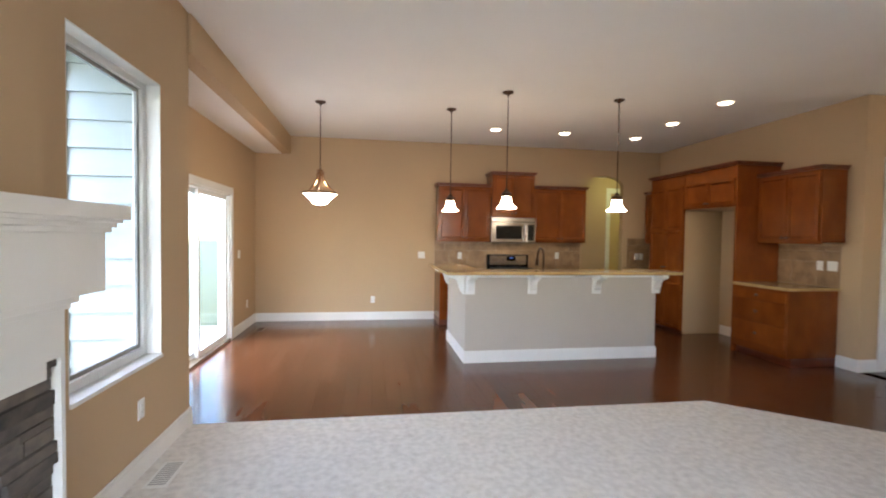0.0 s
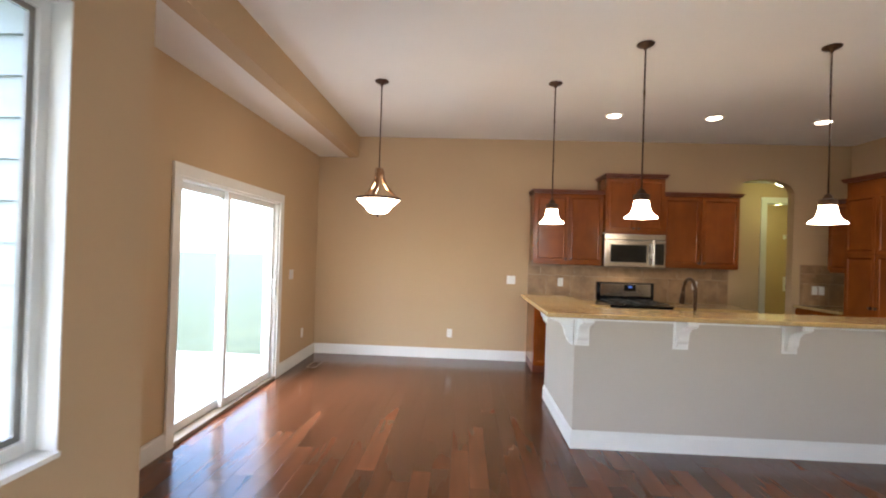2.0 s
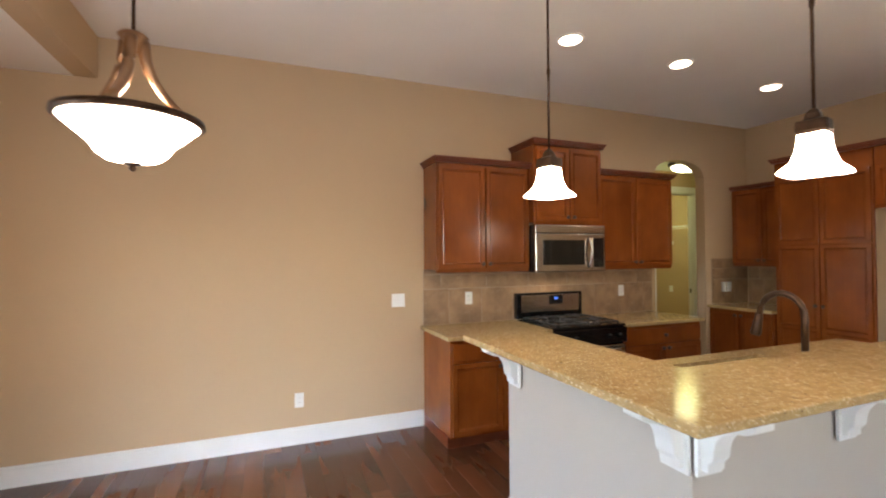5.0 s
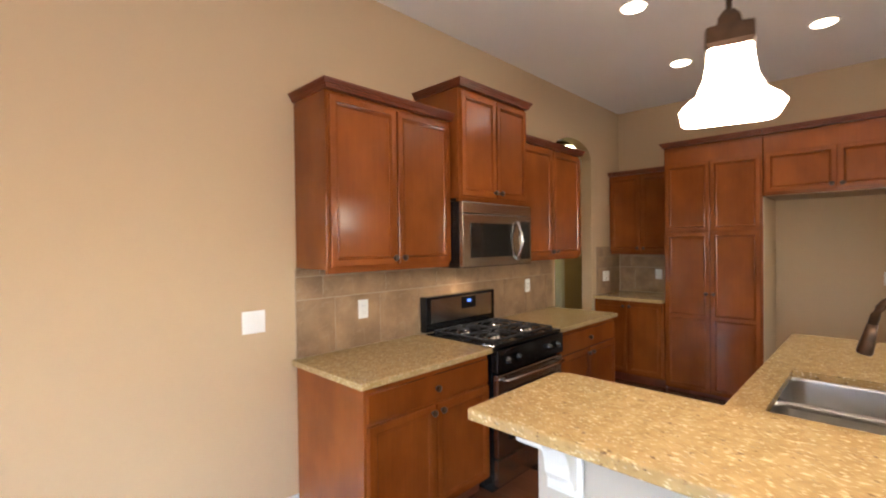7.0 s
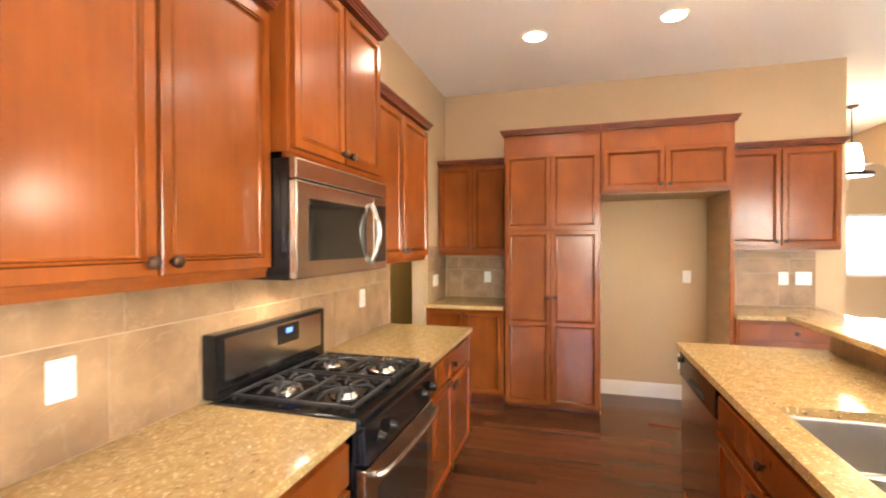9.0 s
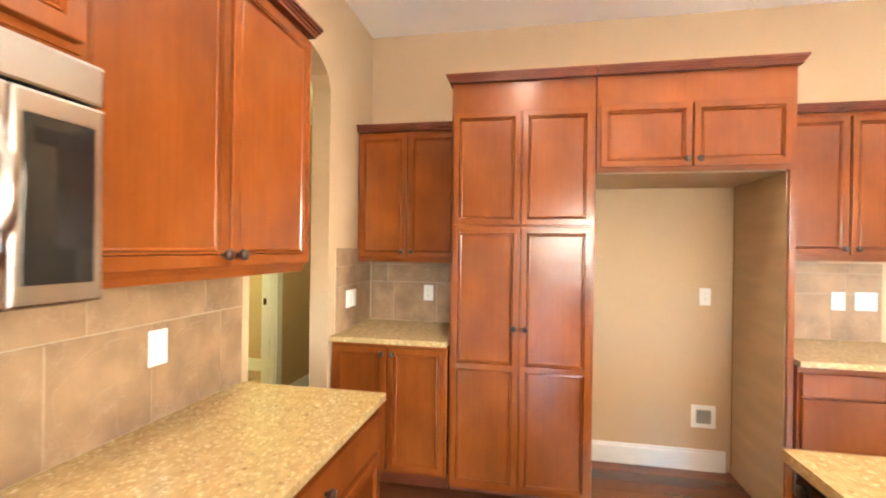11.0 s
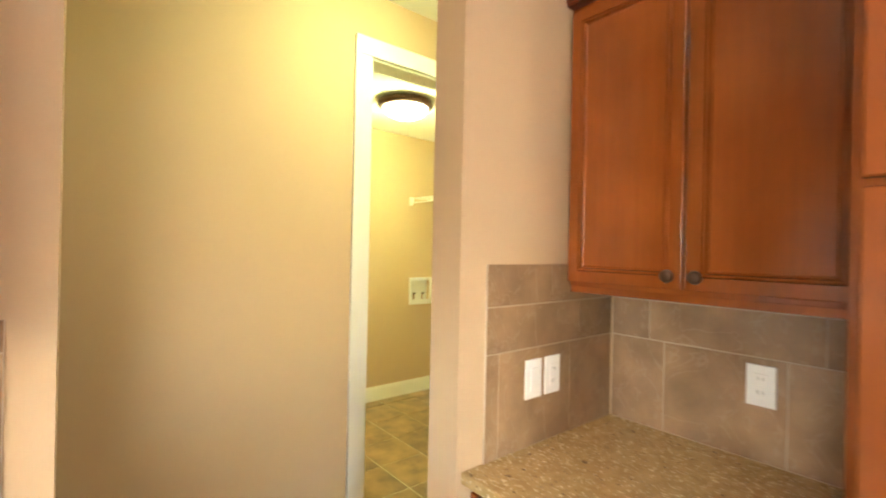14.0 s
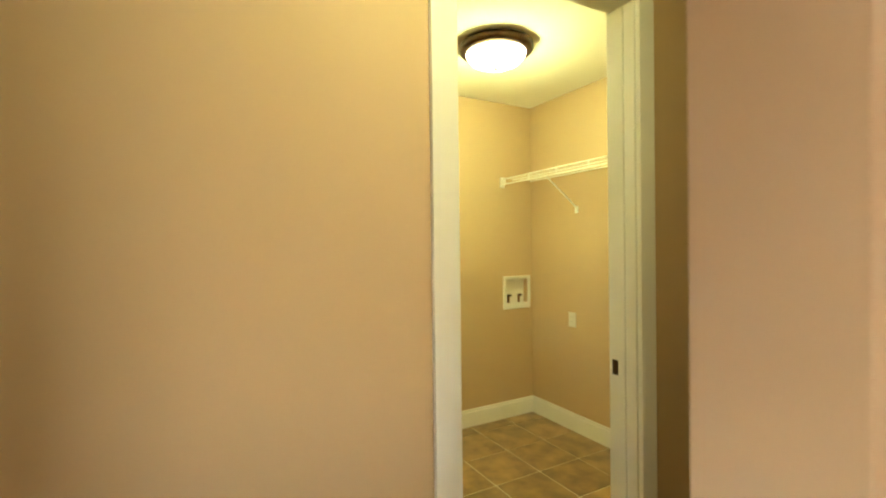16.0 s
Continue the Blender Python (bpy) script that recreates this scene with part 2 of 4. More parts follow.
# ---- building helpers ----
def link(name, bm, mat, parent=None, label="", smooth=False):
    me = bpy.data.meshes.new(name)
    bm.normal_update()
    bm.to_mesh(me)
    bm.free()
    me.materials.append(mat)
    if smooth:
        for p in me.polygons:
            p.use_smooth = True
    ob = new(name, me)
    if parent is not None:
        ob.parent = parent
    if label:
        ob["label"] = label
    return ob


def part(name, bm, mat, parent, label="", smooth=False):
    return link(name, bm, mat, parent, label, smooth)


def box(x0, x1, y0, y1, z0, z1, bev=0.0, bm=None):
    """A box between two corners, bevelled if asked, added to bm."""
    bm = bm or bmesh.new()
    v = bmesh.ops.create_cube(bm, size=1)["verts"]
    bmesh.ops.transform(bm, verts=v, matrix=Matrix.Translation(((x0 + x1) / 2, (y0 + y1) / 2, (z0 + z1) / 2))
                        @ Matrix.Diagonal((abs(x1 - x0), abs(y1 - y0), abs(z1 - z0), 1)))
    if bev:
        edges = list({e for w in v for e in w.link_edges})
        bmesh.ops.bevel(bm, geom=edges, offset=bev, segments=2, affect="EDGES", profile=0.6)
    return bm


def extrude(points, z0, z1, bev=0.0, bm=None):
    """A prism over a plan outline, counter-clockwise."""
    bm = bm or bmesh.new()
    lo = [bm.verts.new((x, y, z0)) for x, y in points]
    f = bm.faces.new(lo)
    ret = bmesh.ops.extrude_face_region(bm, geom=[f])
    up = [g for g in ret["geom"] if isinstance(g, bmesh.types.BMVert)]
    bmesh.ops.translate(bm, verts=up, vec=(0, 0, z1 - z0))
    bmesh.ops.recalc_face_normals(bm, faces=bm.faces[:])
    if bev:
        bmesh.ops.bevel(bm, geom=bm.edges[:], offset=bev, segments=3, affect="EDGES", profile=0.5)
    return bm


def lathe(profile, seg=32, bm=None, at=(0, 0, 0), square=0.0, turn=0.0):
    """Turn (radius, z) pairs about z; square > 0 squares the plan."""
    bm = bm or bmesh.new()
    rings = []
    for r, z in profile:
        ring = []
        for k in range(seg):
            a = 2 * math.pi * k / seg
            c, s = math.cos(a), math.sin(a)
            q = 1.0
            if square:
                q = (abs(c) ** (2 + square) + abs(s) ** (2 + square)) ** (-1 / (2 + square))
            x, y = r * q * c, r * q * s
            ring.append(bm.verts.new((at[0] + x * math.cos(turn) - y * math.sin(turn), at[1] + x * math.sin(turn) + y * math.cos(turn), at[2] + z)))
        rings.append(ring)
    for a, b in zip(rings, rings[1:]):
        for k in range(seg):
            bm.faces.new((a[k], a[(k + 1) % seg], b[(k + 1) % seg], b[k]))
    bm.faces.new(rings[0][::-1])
    bm.faces.new(rings[-1])
    bmesh.ops.recalc_face_normals(bm, faces=bm.faces[:])
    return bm


def tube(points, radius, seg=10, bm=None):
    """A round bar along points; radius may be a list."""
    bm = bm or bmesh.new()
    pts = [Vector(p) for p in points]
    rad = radius if isinstance(radius, (list, tuple)) else [radius] * len(pts)
    rings = []
    for i, p in enumerate(pts):
        d = (pts[min(i + 1, len(pts) - 1)] - pts[max(i - 1, 0)]).normalized()
        side = d.cross(Vector((0, 0, 1)) if abs(d.z) < 0.95 else Vector((1, 0, 0))).normalized()
        up = side.cross(d)
        rings.append([bm.verts.new(p + rad[i] * (math.cos(2 * math.pi * k / seg) * side + math.sin(2 * math.pi * k / seg) * up)) for k in range(seg)])
    for a, b in zip(rings, rings[1:]):
        for k in range(seg):
            bm.faces.new((a[k], a[(k + 1) % seg], b[(k + 1) % seg], b[k]))
    bm.faces.new(rings[0][::-1])
    bm.faces.new(rings[-1])
    bmesh.ops.recalc_face_normals(bm, faces=bm.faces[:])
    return bm


def structure(name, bm, mat, label, category=""):
    return tagged(link(name, bm, mat), label, category or name.split("_")[0], kind="structure")


def wall_along(name, axis, at, thick, a0, a1, z0, z1, holes=(), mat=WALL, label="tan painted drywall wall"):
    """A wall plane at `at`, its body going `thick` to one side, with rectangular holes (a, b, low, high)."""
    bm = bmesh.new()
    cuts = sorted({a0, a1, *[h[0] for h in holes], *[h[1] for h in holes]})
    for p, q in zip(cuts, cuts[1:]):
        gaps = sorted((h[2], h[3]) for h in holes if h[0] <= p + 1e-6 and h[1] >= q - 1e-6)
        z = z0
        for lo, hi in gaps + [(z1, z1)]:
            if lo > z + 1e-4:
                if axis == "x":
                    box(at, at + thick, p, q, z, lo, bm=bm)
                else:
                    box(p, q, at, at + thick, z, lo, bm=bm)
            z = max(z, hi)
    return structure(name, bm, mat, label, "wall")


def baseboard(axis, at, out, a0, a1):
    """A white baseboard along a wall face, standing `out` into the room."""
    bm = bmesh.new()
    for t, z0, z1 in ((out, 0.0, 0.118), (out * 0.62, 0.118, 0.138)):
        if axis == "x":
            box(at, at + t, a0, a1, z0, z1, bm=bm)
        else:
            box(a0, a1, at, at + t, z0, z1, bm=bm)
    return structure("baseboard", bm, TRIM, "white painted tall wooden baseboard along the wall", "baseboard")


# ---- setting ----
structure("floor", box(-2.5, 10.4, 1.2, BACK + 1.15, -0.15, -0.016), FLOOR_GAP, "dark stained hardwood plank floor", "floor")
floor = bpy.data.objects["floor"]
structure("floor_living", box(-1.9, 5.1, -4.6, 1.2, -0.15, -0.016), FLOOR_GAP, "subfloor under the living room carpet", "floor")
structure("floor_dining", box(5.1, 10.4, -3.0, 1.2, -0.15, -0.004), CARPET, "pale carpet of the room beyond the foyer", "floor")
structure("floor_laundry", box(3.9, 6.55, HALL_Y + 0.06, 9.7, -0.15, -0.004), SLATE_GROUT, "brown slate tile floor with pale grout", "floor")
structure("carpet_living", extrude([(WIN_X, -4.5), (4.92, -4.5), (4.92, 0.20), (3.47, 1.60), (2.53, 2.40), (WIN_X, 2.43)], -0.014, 0.012, 0.004), CARPET,
          "pale beige cut pile carpet with a diagonal edge", "carpet")

structure("ceiling_main", box(WIN_X + 0.0, 10.4, -4.6, BACK + 0.0, H, H + 0.12), CEIL, "white textured drywall ceiling", "ceiling")
structure("ceiling_nook", box(NOOK_X - 0.15, WIN_X - 0.12, NOOK_Y - 0.0, BACK + 0.12, 2.774, 2.90), CEIL, "lower white ceiling over the dining nook", "ceiling")
structure("ceiling_hall", box(2.2, 7.0, BACK + 0.122, HALL_Y, HALL_H, HALL_H + 0.12), CEIL, "white ceiling of the passage", "ceiling")
structure("ceiling_laundry", box(3.9, 6.55, HALL_Y + 0.12, 9.7, 2.65, 2.77), CEIL, "white laundry room ceiling", "ceiling")

# window wall with its header running on over the nook
wall_along("wall_window", "x", WIN_X, -0.15, -4.6, NOOK_Y, 0, H, [(1.08, 1.99, 0.645, 2.40)])
wall_along("wall_header", "x", WIN_X + 0.02, -0.14, NOOK_Y, BACK, 2.774, H, label="tan painted header above the dining nook")
wall_along("wall_nook_side", "y", NOOK_Y, -0.15, NOOK_X, WIN_X - 0.15, -0.3, 2.9)
wall_along("wall_nook", "x", NOOK_X, -0.15, NOOK_Y - 0.15, BACK + 0.12, -0.3, 2.9, [(3.50, 5.27, 0.0, 1.975)])
wall_along("wall_east", "x", EAST, 0.12, 3.00, BACK + 0.12, 0, H)
wall_along("wall_foyer_north", "y", 3.00, 0.12, EAST + 0.12, 10.4, 0, H)
wall_along("wall_living_east", "x", EAST, 0.12, -4.6, 1.18, 0, H)
# Unseen wall; its window opening is assumed and placed for the fill lamps.
wall_along("wall_living_south", "y", -4.6, -0.12, WIN_X - 0.15, EAST + 0.12, 0, H, [(-1.5, 2.1, 0.9, 2.3)])
wall_along("wall_foyer_east", "x", 10.28, 0.12, -3.0, 3.00, 0, H, [(-0.25, 0.65, 0.85, 2.0)])
wall_along("wall_dining_south", "y", -3.0, -0.12, 5.04, 10.4, 0, H)
wall_along("wall_hall_east", "x", 6.9, 0.1, BACK + 0.12, HALL_Y, 0, HALL_H)
wall_along("wall_hall_west", "x", 2.3, -0.1, BACK + 0.12, HALL_Y, 0, HALL_H)
wall_along("wall_hall_north", "y", HALL_Y, 0.12, 2.2, 7.0, 0, HALL_H, [(4.50, 5.33, 0, 2.42)])
wall_along("wall_laundry_north", "y", 9.54, 0.12, 3.9, 6.55, 0, 2.65, [(6.115, 6.365, 0.935, 1.175)])
wall_along("wall_laundry_east", "x", 6.41, 0.12, HALL_Y + 0.12, 9.54, 0, 2.65)
wall_along("wall_laundry_west", "x", 4.0, -0.12, HALL_Y + 0.12, 9.54, 0, 2.65)


def arched_wall(name, y, thick, x0, x1, z1, a0, a1, spring, top, label):
    """A wall along x with one arched opening from the floor."""
    bm = bmesh.new()
    n = 20
    rows = []
    for k in range(n + 1):
        u = -1 + 2 * k / n
        x = (a0 + a1) / 2 + u * (a1 - a0) / 2
        rows.append((x, spring + (top - spring) * math.sqrt(max(0, 1 - u * u))))
    outline = [(x0, 0), (a0, 0)] + rows + [(a1, 0), (x1, 0), (x1, z1), (x0, z1)]
    front = [bm.verts.new((x, y, z)) for x, z in outline]
    f = bm.faces.new(front)
    ret = bmesh.ops.extrude_face_region(bm, geom=[f])
    bmesh.ops.translate(bm, verts=[g for g in ret["geom"] if isinstance(g, bmesh.types.BMVert)], vec=(0, thick, 0))
    bmesh.ops.triangulate(bm, faces=[g for g in bm.faces if len(g.verts) > 4])
    bmesh.ops.recalc_face_normals(bm, faces=bm.faces[:])
    return structure(name, bm, WALL, label, "wall")


arched_wall("wall_back", BACK, 0.12, NOOK_X - 0.15, 7.0, H + 0.1, 3.40, 4.19, 2.42, 2.60, "tan painted kitchen wall with an arched doorway")
arched_wall("wall_foyer_south", 1.30, -0.12, EAST + 0.12, 10.28, H, 7.45, 8.70, 2.30, 2.60, "tan painted foyer wall with an arched doorway")

baseboard("y", BACK, -0.016, NOOK_X, 0.65)
baseboard("x", NOOK_X, 0.016, 5.362, BACK - 0.016)
baseboard("x", NOOK_X, 0.016, NOOK_Y, 3.408)
baseboard("y", NOOK_Y, 0.016, NOOK_X + 0.016, WIN_X)
baseboard("x", WIN_X, 0.016, 0.818, NOOK_Y + 0.016)
baseboard("x", EAST, -0.016, 4.10, 5.0)
baseboard("x", EAST, -0.016, 3.00, 3.235)
baseboard("y", 3.00, -0.016, EAST - 0.016, 5.16)
baseboard("y", HALL_Y, -0.016, 2.3, 4.41)
baseboard("y", HALL_Y, -0.016, 5.415, 6.9)
baseboard("y", 9.54, -0.016, 4.0, 6.41)
baseboard("x", 6.41, -0.016, HALL_Y + 0.12, 9.524)
baseboard("y", 1.30, 0.016, EAST + 0.12, 7.45)

# ---- island pony walls ----
IX0, IX1, IY0 = 0.628, 3.011, 3.845
pony = tagged(new("kitchen_island"), "greige painted L-shaped island base with white baseboard", "island")
pony.location = (0, 0, 0)
bm = extrude([(IX0, IY0), (IX1, IY0), (IX1, IY0 + 0.12), (IX0 + 0.12, IY0 + 0.12), (IX0 + 0.12, 5.03), (IX0, 5.03)], 0, 1.03)
part("pony_wall", bm, PONY, pony)
bm = box(IX0 - 0.016, IX1 + 0.016, IY0 - 0.016, IY0, 0, 0.118)
box(IX0 - 0.010, IX1 + 0.010, IY0 - 0.010, IY0, 0.118, 0.138, bm=bm)
part("baseboard_front", bm, TRIM, pony, "white painted baseboard")
bm = box(IX0 - 0.016, IX0, IY0, 5.03, 0, 0.118)
box(IX0 - 0.010, IX0, IY0, 5.03, 0.118, 0.138, bm=bm)
part("baseboard_side", bm, TRIM, pony, "white painted baseboard")
part("riser_trim", box(IX0 - 0.012, IX1 + 0.004, IY0 - 0.012, IY0, 0.985, 1.03), TRIM, pony, "white painted trim strip under the bar")

bar = tagged(link("bar_top", extrude([(0.37, 3.61), (3.20, 3.61), (3.25, 3.66), (3.25, 4.08), (0.862, 4.08), (0.862, 5.05), (0.83, 5.09), (0.37, 5.09)], 1.03, 1.062, 0.005), GRANITE),
             "speckled golden granite L-shaped raised bar top", "countertop")


def corbel():
    """A curved bracket: back at y = 0, reaching to -y, top at z = 0."""
    bm = bmesh.new()
    prof = [(0, 0), (-0.19, 0), (-0.19, -0.035), (-0.165, -0.05)]
    for k in range(9):
        a = math.pi / 2 * k / 8
        prof.append((-0.15 + 0.10 * math.sin(a) * 0.95, -0.055 - 0.10 * (1 - math.cos(a))))
    prof += [(-0.052, -0.17), (-0.035, -0.19), (-0.035, -0.215), (0, -0.215)]
    vs = [bm.verts.new((-0.04, y, z)) for y, z in prof]
    f = bm.faces.new(vs)
    ret = bmesh.ops.extrude_face_region(bm, geom=[f])
    bmesh.ops.translate(bm, verts=[g for g in ret["geom"] if isinstance(g, bmesh.types.BMVert)], vec=(0.08, 0, 0))
    bmesh.ops.recalc_face_normals(bm, faces=bm.faces[:])
    bmesh.ops.bevel(bm, geom=bm.edges[:], offset=0.003, segments=1, affect="EDGES")
    root = tagged(new("corbel"), "white painted curved wooden bracket under the bar", "bracket", "brackets under the bar")
    part("bracket", bm, TRIM, root)
    part("back_plate", box(-0.055, 0.055, -0.012, 0.0, -0.235, -0.0), TRIM, root)
    return root


first = corbel()
first.matrix_basis = pose(IX0 + 0.050, IY0 - 0.012, 1.028)
for x in (1.42, 2.22, 3.00):
    copy_thing(first, pose(x, IY0 - 0.012, 1.028))
for y in (IY0 + 0.050, 4.93):
    copy_thing(first, pose(IX0 - 0.012, y, 1.028, 0, 0, -90))


# ---- cabinets ----
def panel_door(w, h, rail=0.034, mid=()):
    """A door slab w x h, front facing -y, with moulded recessed panels; mid: heights of extra rails."""
    bm = bmesh.new()
    xs = [0, rail, w - rail, w]
    zs = [0, rail] + [v for z in mid for v in (z - rail / 2, z + rail / 2)] + [h - rail, h]
    grid = [[bm.verts.new((x, -0.004, z)) for x in xs] for z in zs]
    panels = []
    for j in range(len(zs) - 1):
        for i in range(3):
            f = bm.faces.new((grid[j][i], grid[j][i + 1], grid[j + 1][i + 1], grid[j + 1][i]))
            if i == 1 and j % 2 == 1:
                panels.append(f)
    bm.normal_update()
    rim = [e for e in bm.edges if e.is_boundary]
    for thick, depth in ((0.002, -0.008), (0.004, 0.007), (0.007, 0.001), (0.003, -0.008), (0.004, 0.003), (0.007, -0.004)):
        bmesh.ops.inset_individual(bm, faces=panels, thickness=thick, depth=depth)
    ret = bmesh.ops.extrude_edge_only(bm, edges=rim)
    bmesh.ops.translate(bm, verts=[g for g in ret["geom"] if isinstance(g, bmesh.types.BMVert)], vec=(0, 0.0235, 0))
    bmesh.ops.bevel(bm, geom=rim, offset=0.003, segments=2, affect="EDGES", profile=0.5)
    return bm


KNOB = [(0.0065, 0), (0.0065, 0.010), (0.0135, 0.013), (0.0175, 0.020), (0.0155, 0.028), (0.008, 0.031)]


def knob(parent, x, z):
    k = part("knob", lathe(KNOB, 14), BRONZE, parent, "dark bronze knob", True)
    k.matrix_basis = pose(x, -0.004, z, 90, 0, 0)


def add_door(root, x, z, w, h, knob_at=None, rail=0.034, mid=(), name="door"):
    d = part(name, panel_door(w, h, rail, mid), CHERRY, root)
    d.matrix_basis = pose(x, -0.02, z)
    if knob_at:
        knob(d, *knob_at)
    return d


def add_drawer(root, x, z, w, h, knobs=1):
    bm = box(0, w, 0, 0.02, 0, h, bev=0.004)
    d = part("drawer", bm, CHERRY, root)
    d.matrix_basis = pose(x, -0.02, z)
    for k in range(knobs):
        kx = w * (k + 1) / (knobs + 1) if knobs == 1 else w * (0.22 + 0.56 * k)
        kb = part("knob", lathe(KNOB, 14), BRONZE, d, "dark bronze knob", True)
        kb.matrix_basis = pose(kx, 0, h / 2, 90, 0, 0)
    return d


def crown(root, w, d, z, ends=(True, True), h=0.045, out=0.032):
    """A stepped dark moulding round the top of a box."""
    bm = bmesh.new()
    for k, (a, b, o) in enumerate(((0.0, 0.012, 0.012), (0.012, 0.024, 0.018), (0.024, 0.034, 0.026), (0.034, h, out))):
        x0, x1 = (-o if ends[0] else 0), w + (o if ends[1] else 0)
        box(x0, x1, -0.02 - o, d, z + a, z + b, bm=bm)
    part("crown_moulding", bm, CROWN, root, "darker stepped crown moulding")


def upper_cabinet(label, w, d, z0, z1, m, ends=(True, True), crown_on=True, group="wall cabinets"):
    root = tagged(new("wall_cabinet"), label, "cabinet", group)
    part("body", box(0, w, 0, d, z0, z1, 0.002), CHERRY, root)
    part("bottom_rail", box(0.004, w - 0.004, 0.006, 0.024, z0 - 0.020, z0), CHERRY, root)
    dw = (w - 0.03 - 0.012) / 2
    h = z1 - z0 - 0.04
    add_door(root, 0.015, z0 + 0.015, dw, h, (dw - 0.028, 0.035))
    add_door(root, 0.027 + dw, z0 + 0.015, dw, h, (0.028, 0.035))
    if crown_on:
        crown(root, w, d, z1, ends)
    root.matrix_basis = m
    return root


def base_cabinet(label, w, d, m, drawer=True, doors=2, drawers=0, top=0.882, body_top=None):
    root = tagged(new("base_cabinet"), label, "cabinet", "base cabinets")
    part("body", box(0, w, 0, d, 0.10, body_top or top, 0.002), CHERRY, root)
    if body_top:
        part("face_frame", box(0, w, 0, 0.02, body_top, top), CHERRY, root)
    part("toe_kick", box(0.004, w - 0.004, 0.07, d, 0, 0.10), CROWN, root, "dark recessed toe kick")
    if drawers:
        hs = [0.13, 0.27, 0.27]
        z = top - 0.02
        for h in hs:
            z -= h
            add_drawer(root, 0.015, z, w - 0.03, h - 0.012)
    else:
        z = top - 0.02
        if drawer:
            add_drawer(root, 0.015, z - 0.145, w - 0.03, 0.135)
            z -= 0.16
        h = z - 0.125
        dw = (w - 0.03 - 0.012 * (doors - 1)) / doors
        for k in range(doors):
            kx = dw - 0.028 if (k == 0 and doors > 1) else 0.028
            add_door(root, 0.015 + k * (dw + 0.012), 0.122, dw, h, (kx, h - 0.035))
    root.matrix_basis = m
    return root


FRONT = 5.975
CT = 0.885        # counter top along the back wall
def counter(label, outline, top=0.914):
    return tagged(link("countertop", extrude(outline, top - 0.032, top, 0.004), GRANITE), label, "countertop")


base_cabinet("cherry base cabinet with drawer beside the range", 0.90, BACK - FRONT, pose(0.655, FRONT, 0), top=CT - 0.032)
base_cabinet("cherry base cabinet with drawer beside the archway", 0.965, BACK - FRONT, pose(2.345, FRONT, 0), top=CT - 0.032)
counter("golden speckled granite countertop beside the range", [(0.625, 5.945), (1.573, 5.945), (1.573, BACK), (0.625, BACK)], CT)
counter("golden speckled granite countertop by the archway", [(2.341, 5.945), (3.345, 5.945), (3.345, BACK), (2.341, BACK)], CT)
UD = 0.32
upper_cabinet("cherry two-door wall cabinet with dark crown", 0.90, UD, 1.385, 2.295, pose(0.66, BACK - UD, 0))
upper_cabinet("taller cherry wall cabinet above the microwave", 0.745, UD + 0.075, 1.803, 2.505, pose(1.565, BACK - UD - 0.075, 0))
upper_cabinet("cherry two-door wall cabinet beside the archway", 0.975, UD, 1.385, 2.295, pose(2.315, BACK - UD, 0))

# east wall, fronts facing -x
TF = 4.27
base_cabinet("cherry base cabinet in the corner", BACK - 5.86, EAST - 4.25, pose(4.25, BACK, 0, 0, 0, -90), drawer=False)
counter("small golden granite countertop in the corner", [(4.205, 5.86), (EAST, 5.86), (EAST, BACK), (4.205, BACK)])
upper_cabinet("cherry two-door corner wall cabinet", BACK - 5.86, EAST - 4.655, 1.385, 2.275, pose(4.655, BACK, 0, 0, 0, -90), (False, False))

pantry = tagged(new("pantry_cabinet"), "tall cherry pantry cabinet with four doors", "cabinet")
PW = 5.855 - 5.035
part("body", box(0, PW, 0, EAST - TF, 0.045, 2.44, 0.002), CHERRY, pantry)
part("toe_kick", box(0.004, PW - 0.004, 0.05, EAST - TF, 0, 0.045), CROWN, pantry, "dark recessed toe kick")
dw = (PW - 0.03 - 0.008) / 2
for k in range(2):
    x = 0.015 + k * (dw + 0.008)
    add_door(pantry, x, 0.058, dw, 1.532, (dw - 0.028 if k == 0 else 0.028, 0.947), mid=(0.717,))
    add_door(pantry, x, 1.603, dw, 0.66)
part("side_liner", box(PW + 0.0005, PW + 0.003, 0.02, EAST - TF, 0.0, 1.895), WALL, pantry, "tan painted side in the bay")
crown(pantry, PW, EAST - TF, 2.44, (True, False))
pantry.matrix_basis = pose(TF, 5.855, 0, 0, 0, -90)

fridge = tagged(new("refrigerator_surround"), "cherry cabinet over an empty refrigerator bay", "cabinet")
FW = 5.031 - 4.035
part("body", box(0, FW, 0, EAST - TF, 1.90, 2.44, 0.002), CHERRY, fridge)
part("side_panel", box(FW - 0.03, FW, 0, EAST - TF, 0, 1.90), CHERRY, fridge)
part("underside", box(0.01, FW - 0.035, 0.02, EAST - TF, 1.893, 1.8995), BOX_WOOD, fridge, "pale unfinished underside")
dw = (FW - 0.05 - 0.008) / 2
for k in range(2):
    add_door(fridge, 0.02 + k * (dw + 0.008), 1.925, dw, 0.345, (dw - 0.028 if k == 0 else 0.028, 0.035))
part("panel_liner", box(FW - 0.034, FW - 0.0305, 0.02, EAST - TF - 0.02, 0, 1.892), BOX_WOOD, fridge, "pale unfinished panel face")
crown(fridge, FW, EAST - TF, 2.44, (False, True))
fridge.matrix_basis = pose(TF, 5.031, 0, 0, 0, -90)

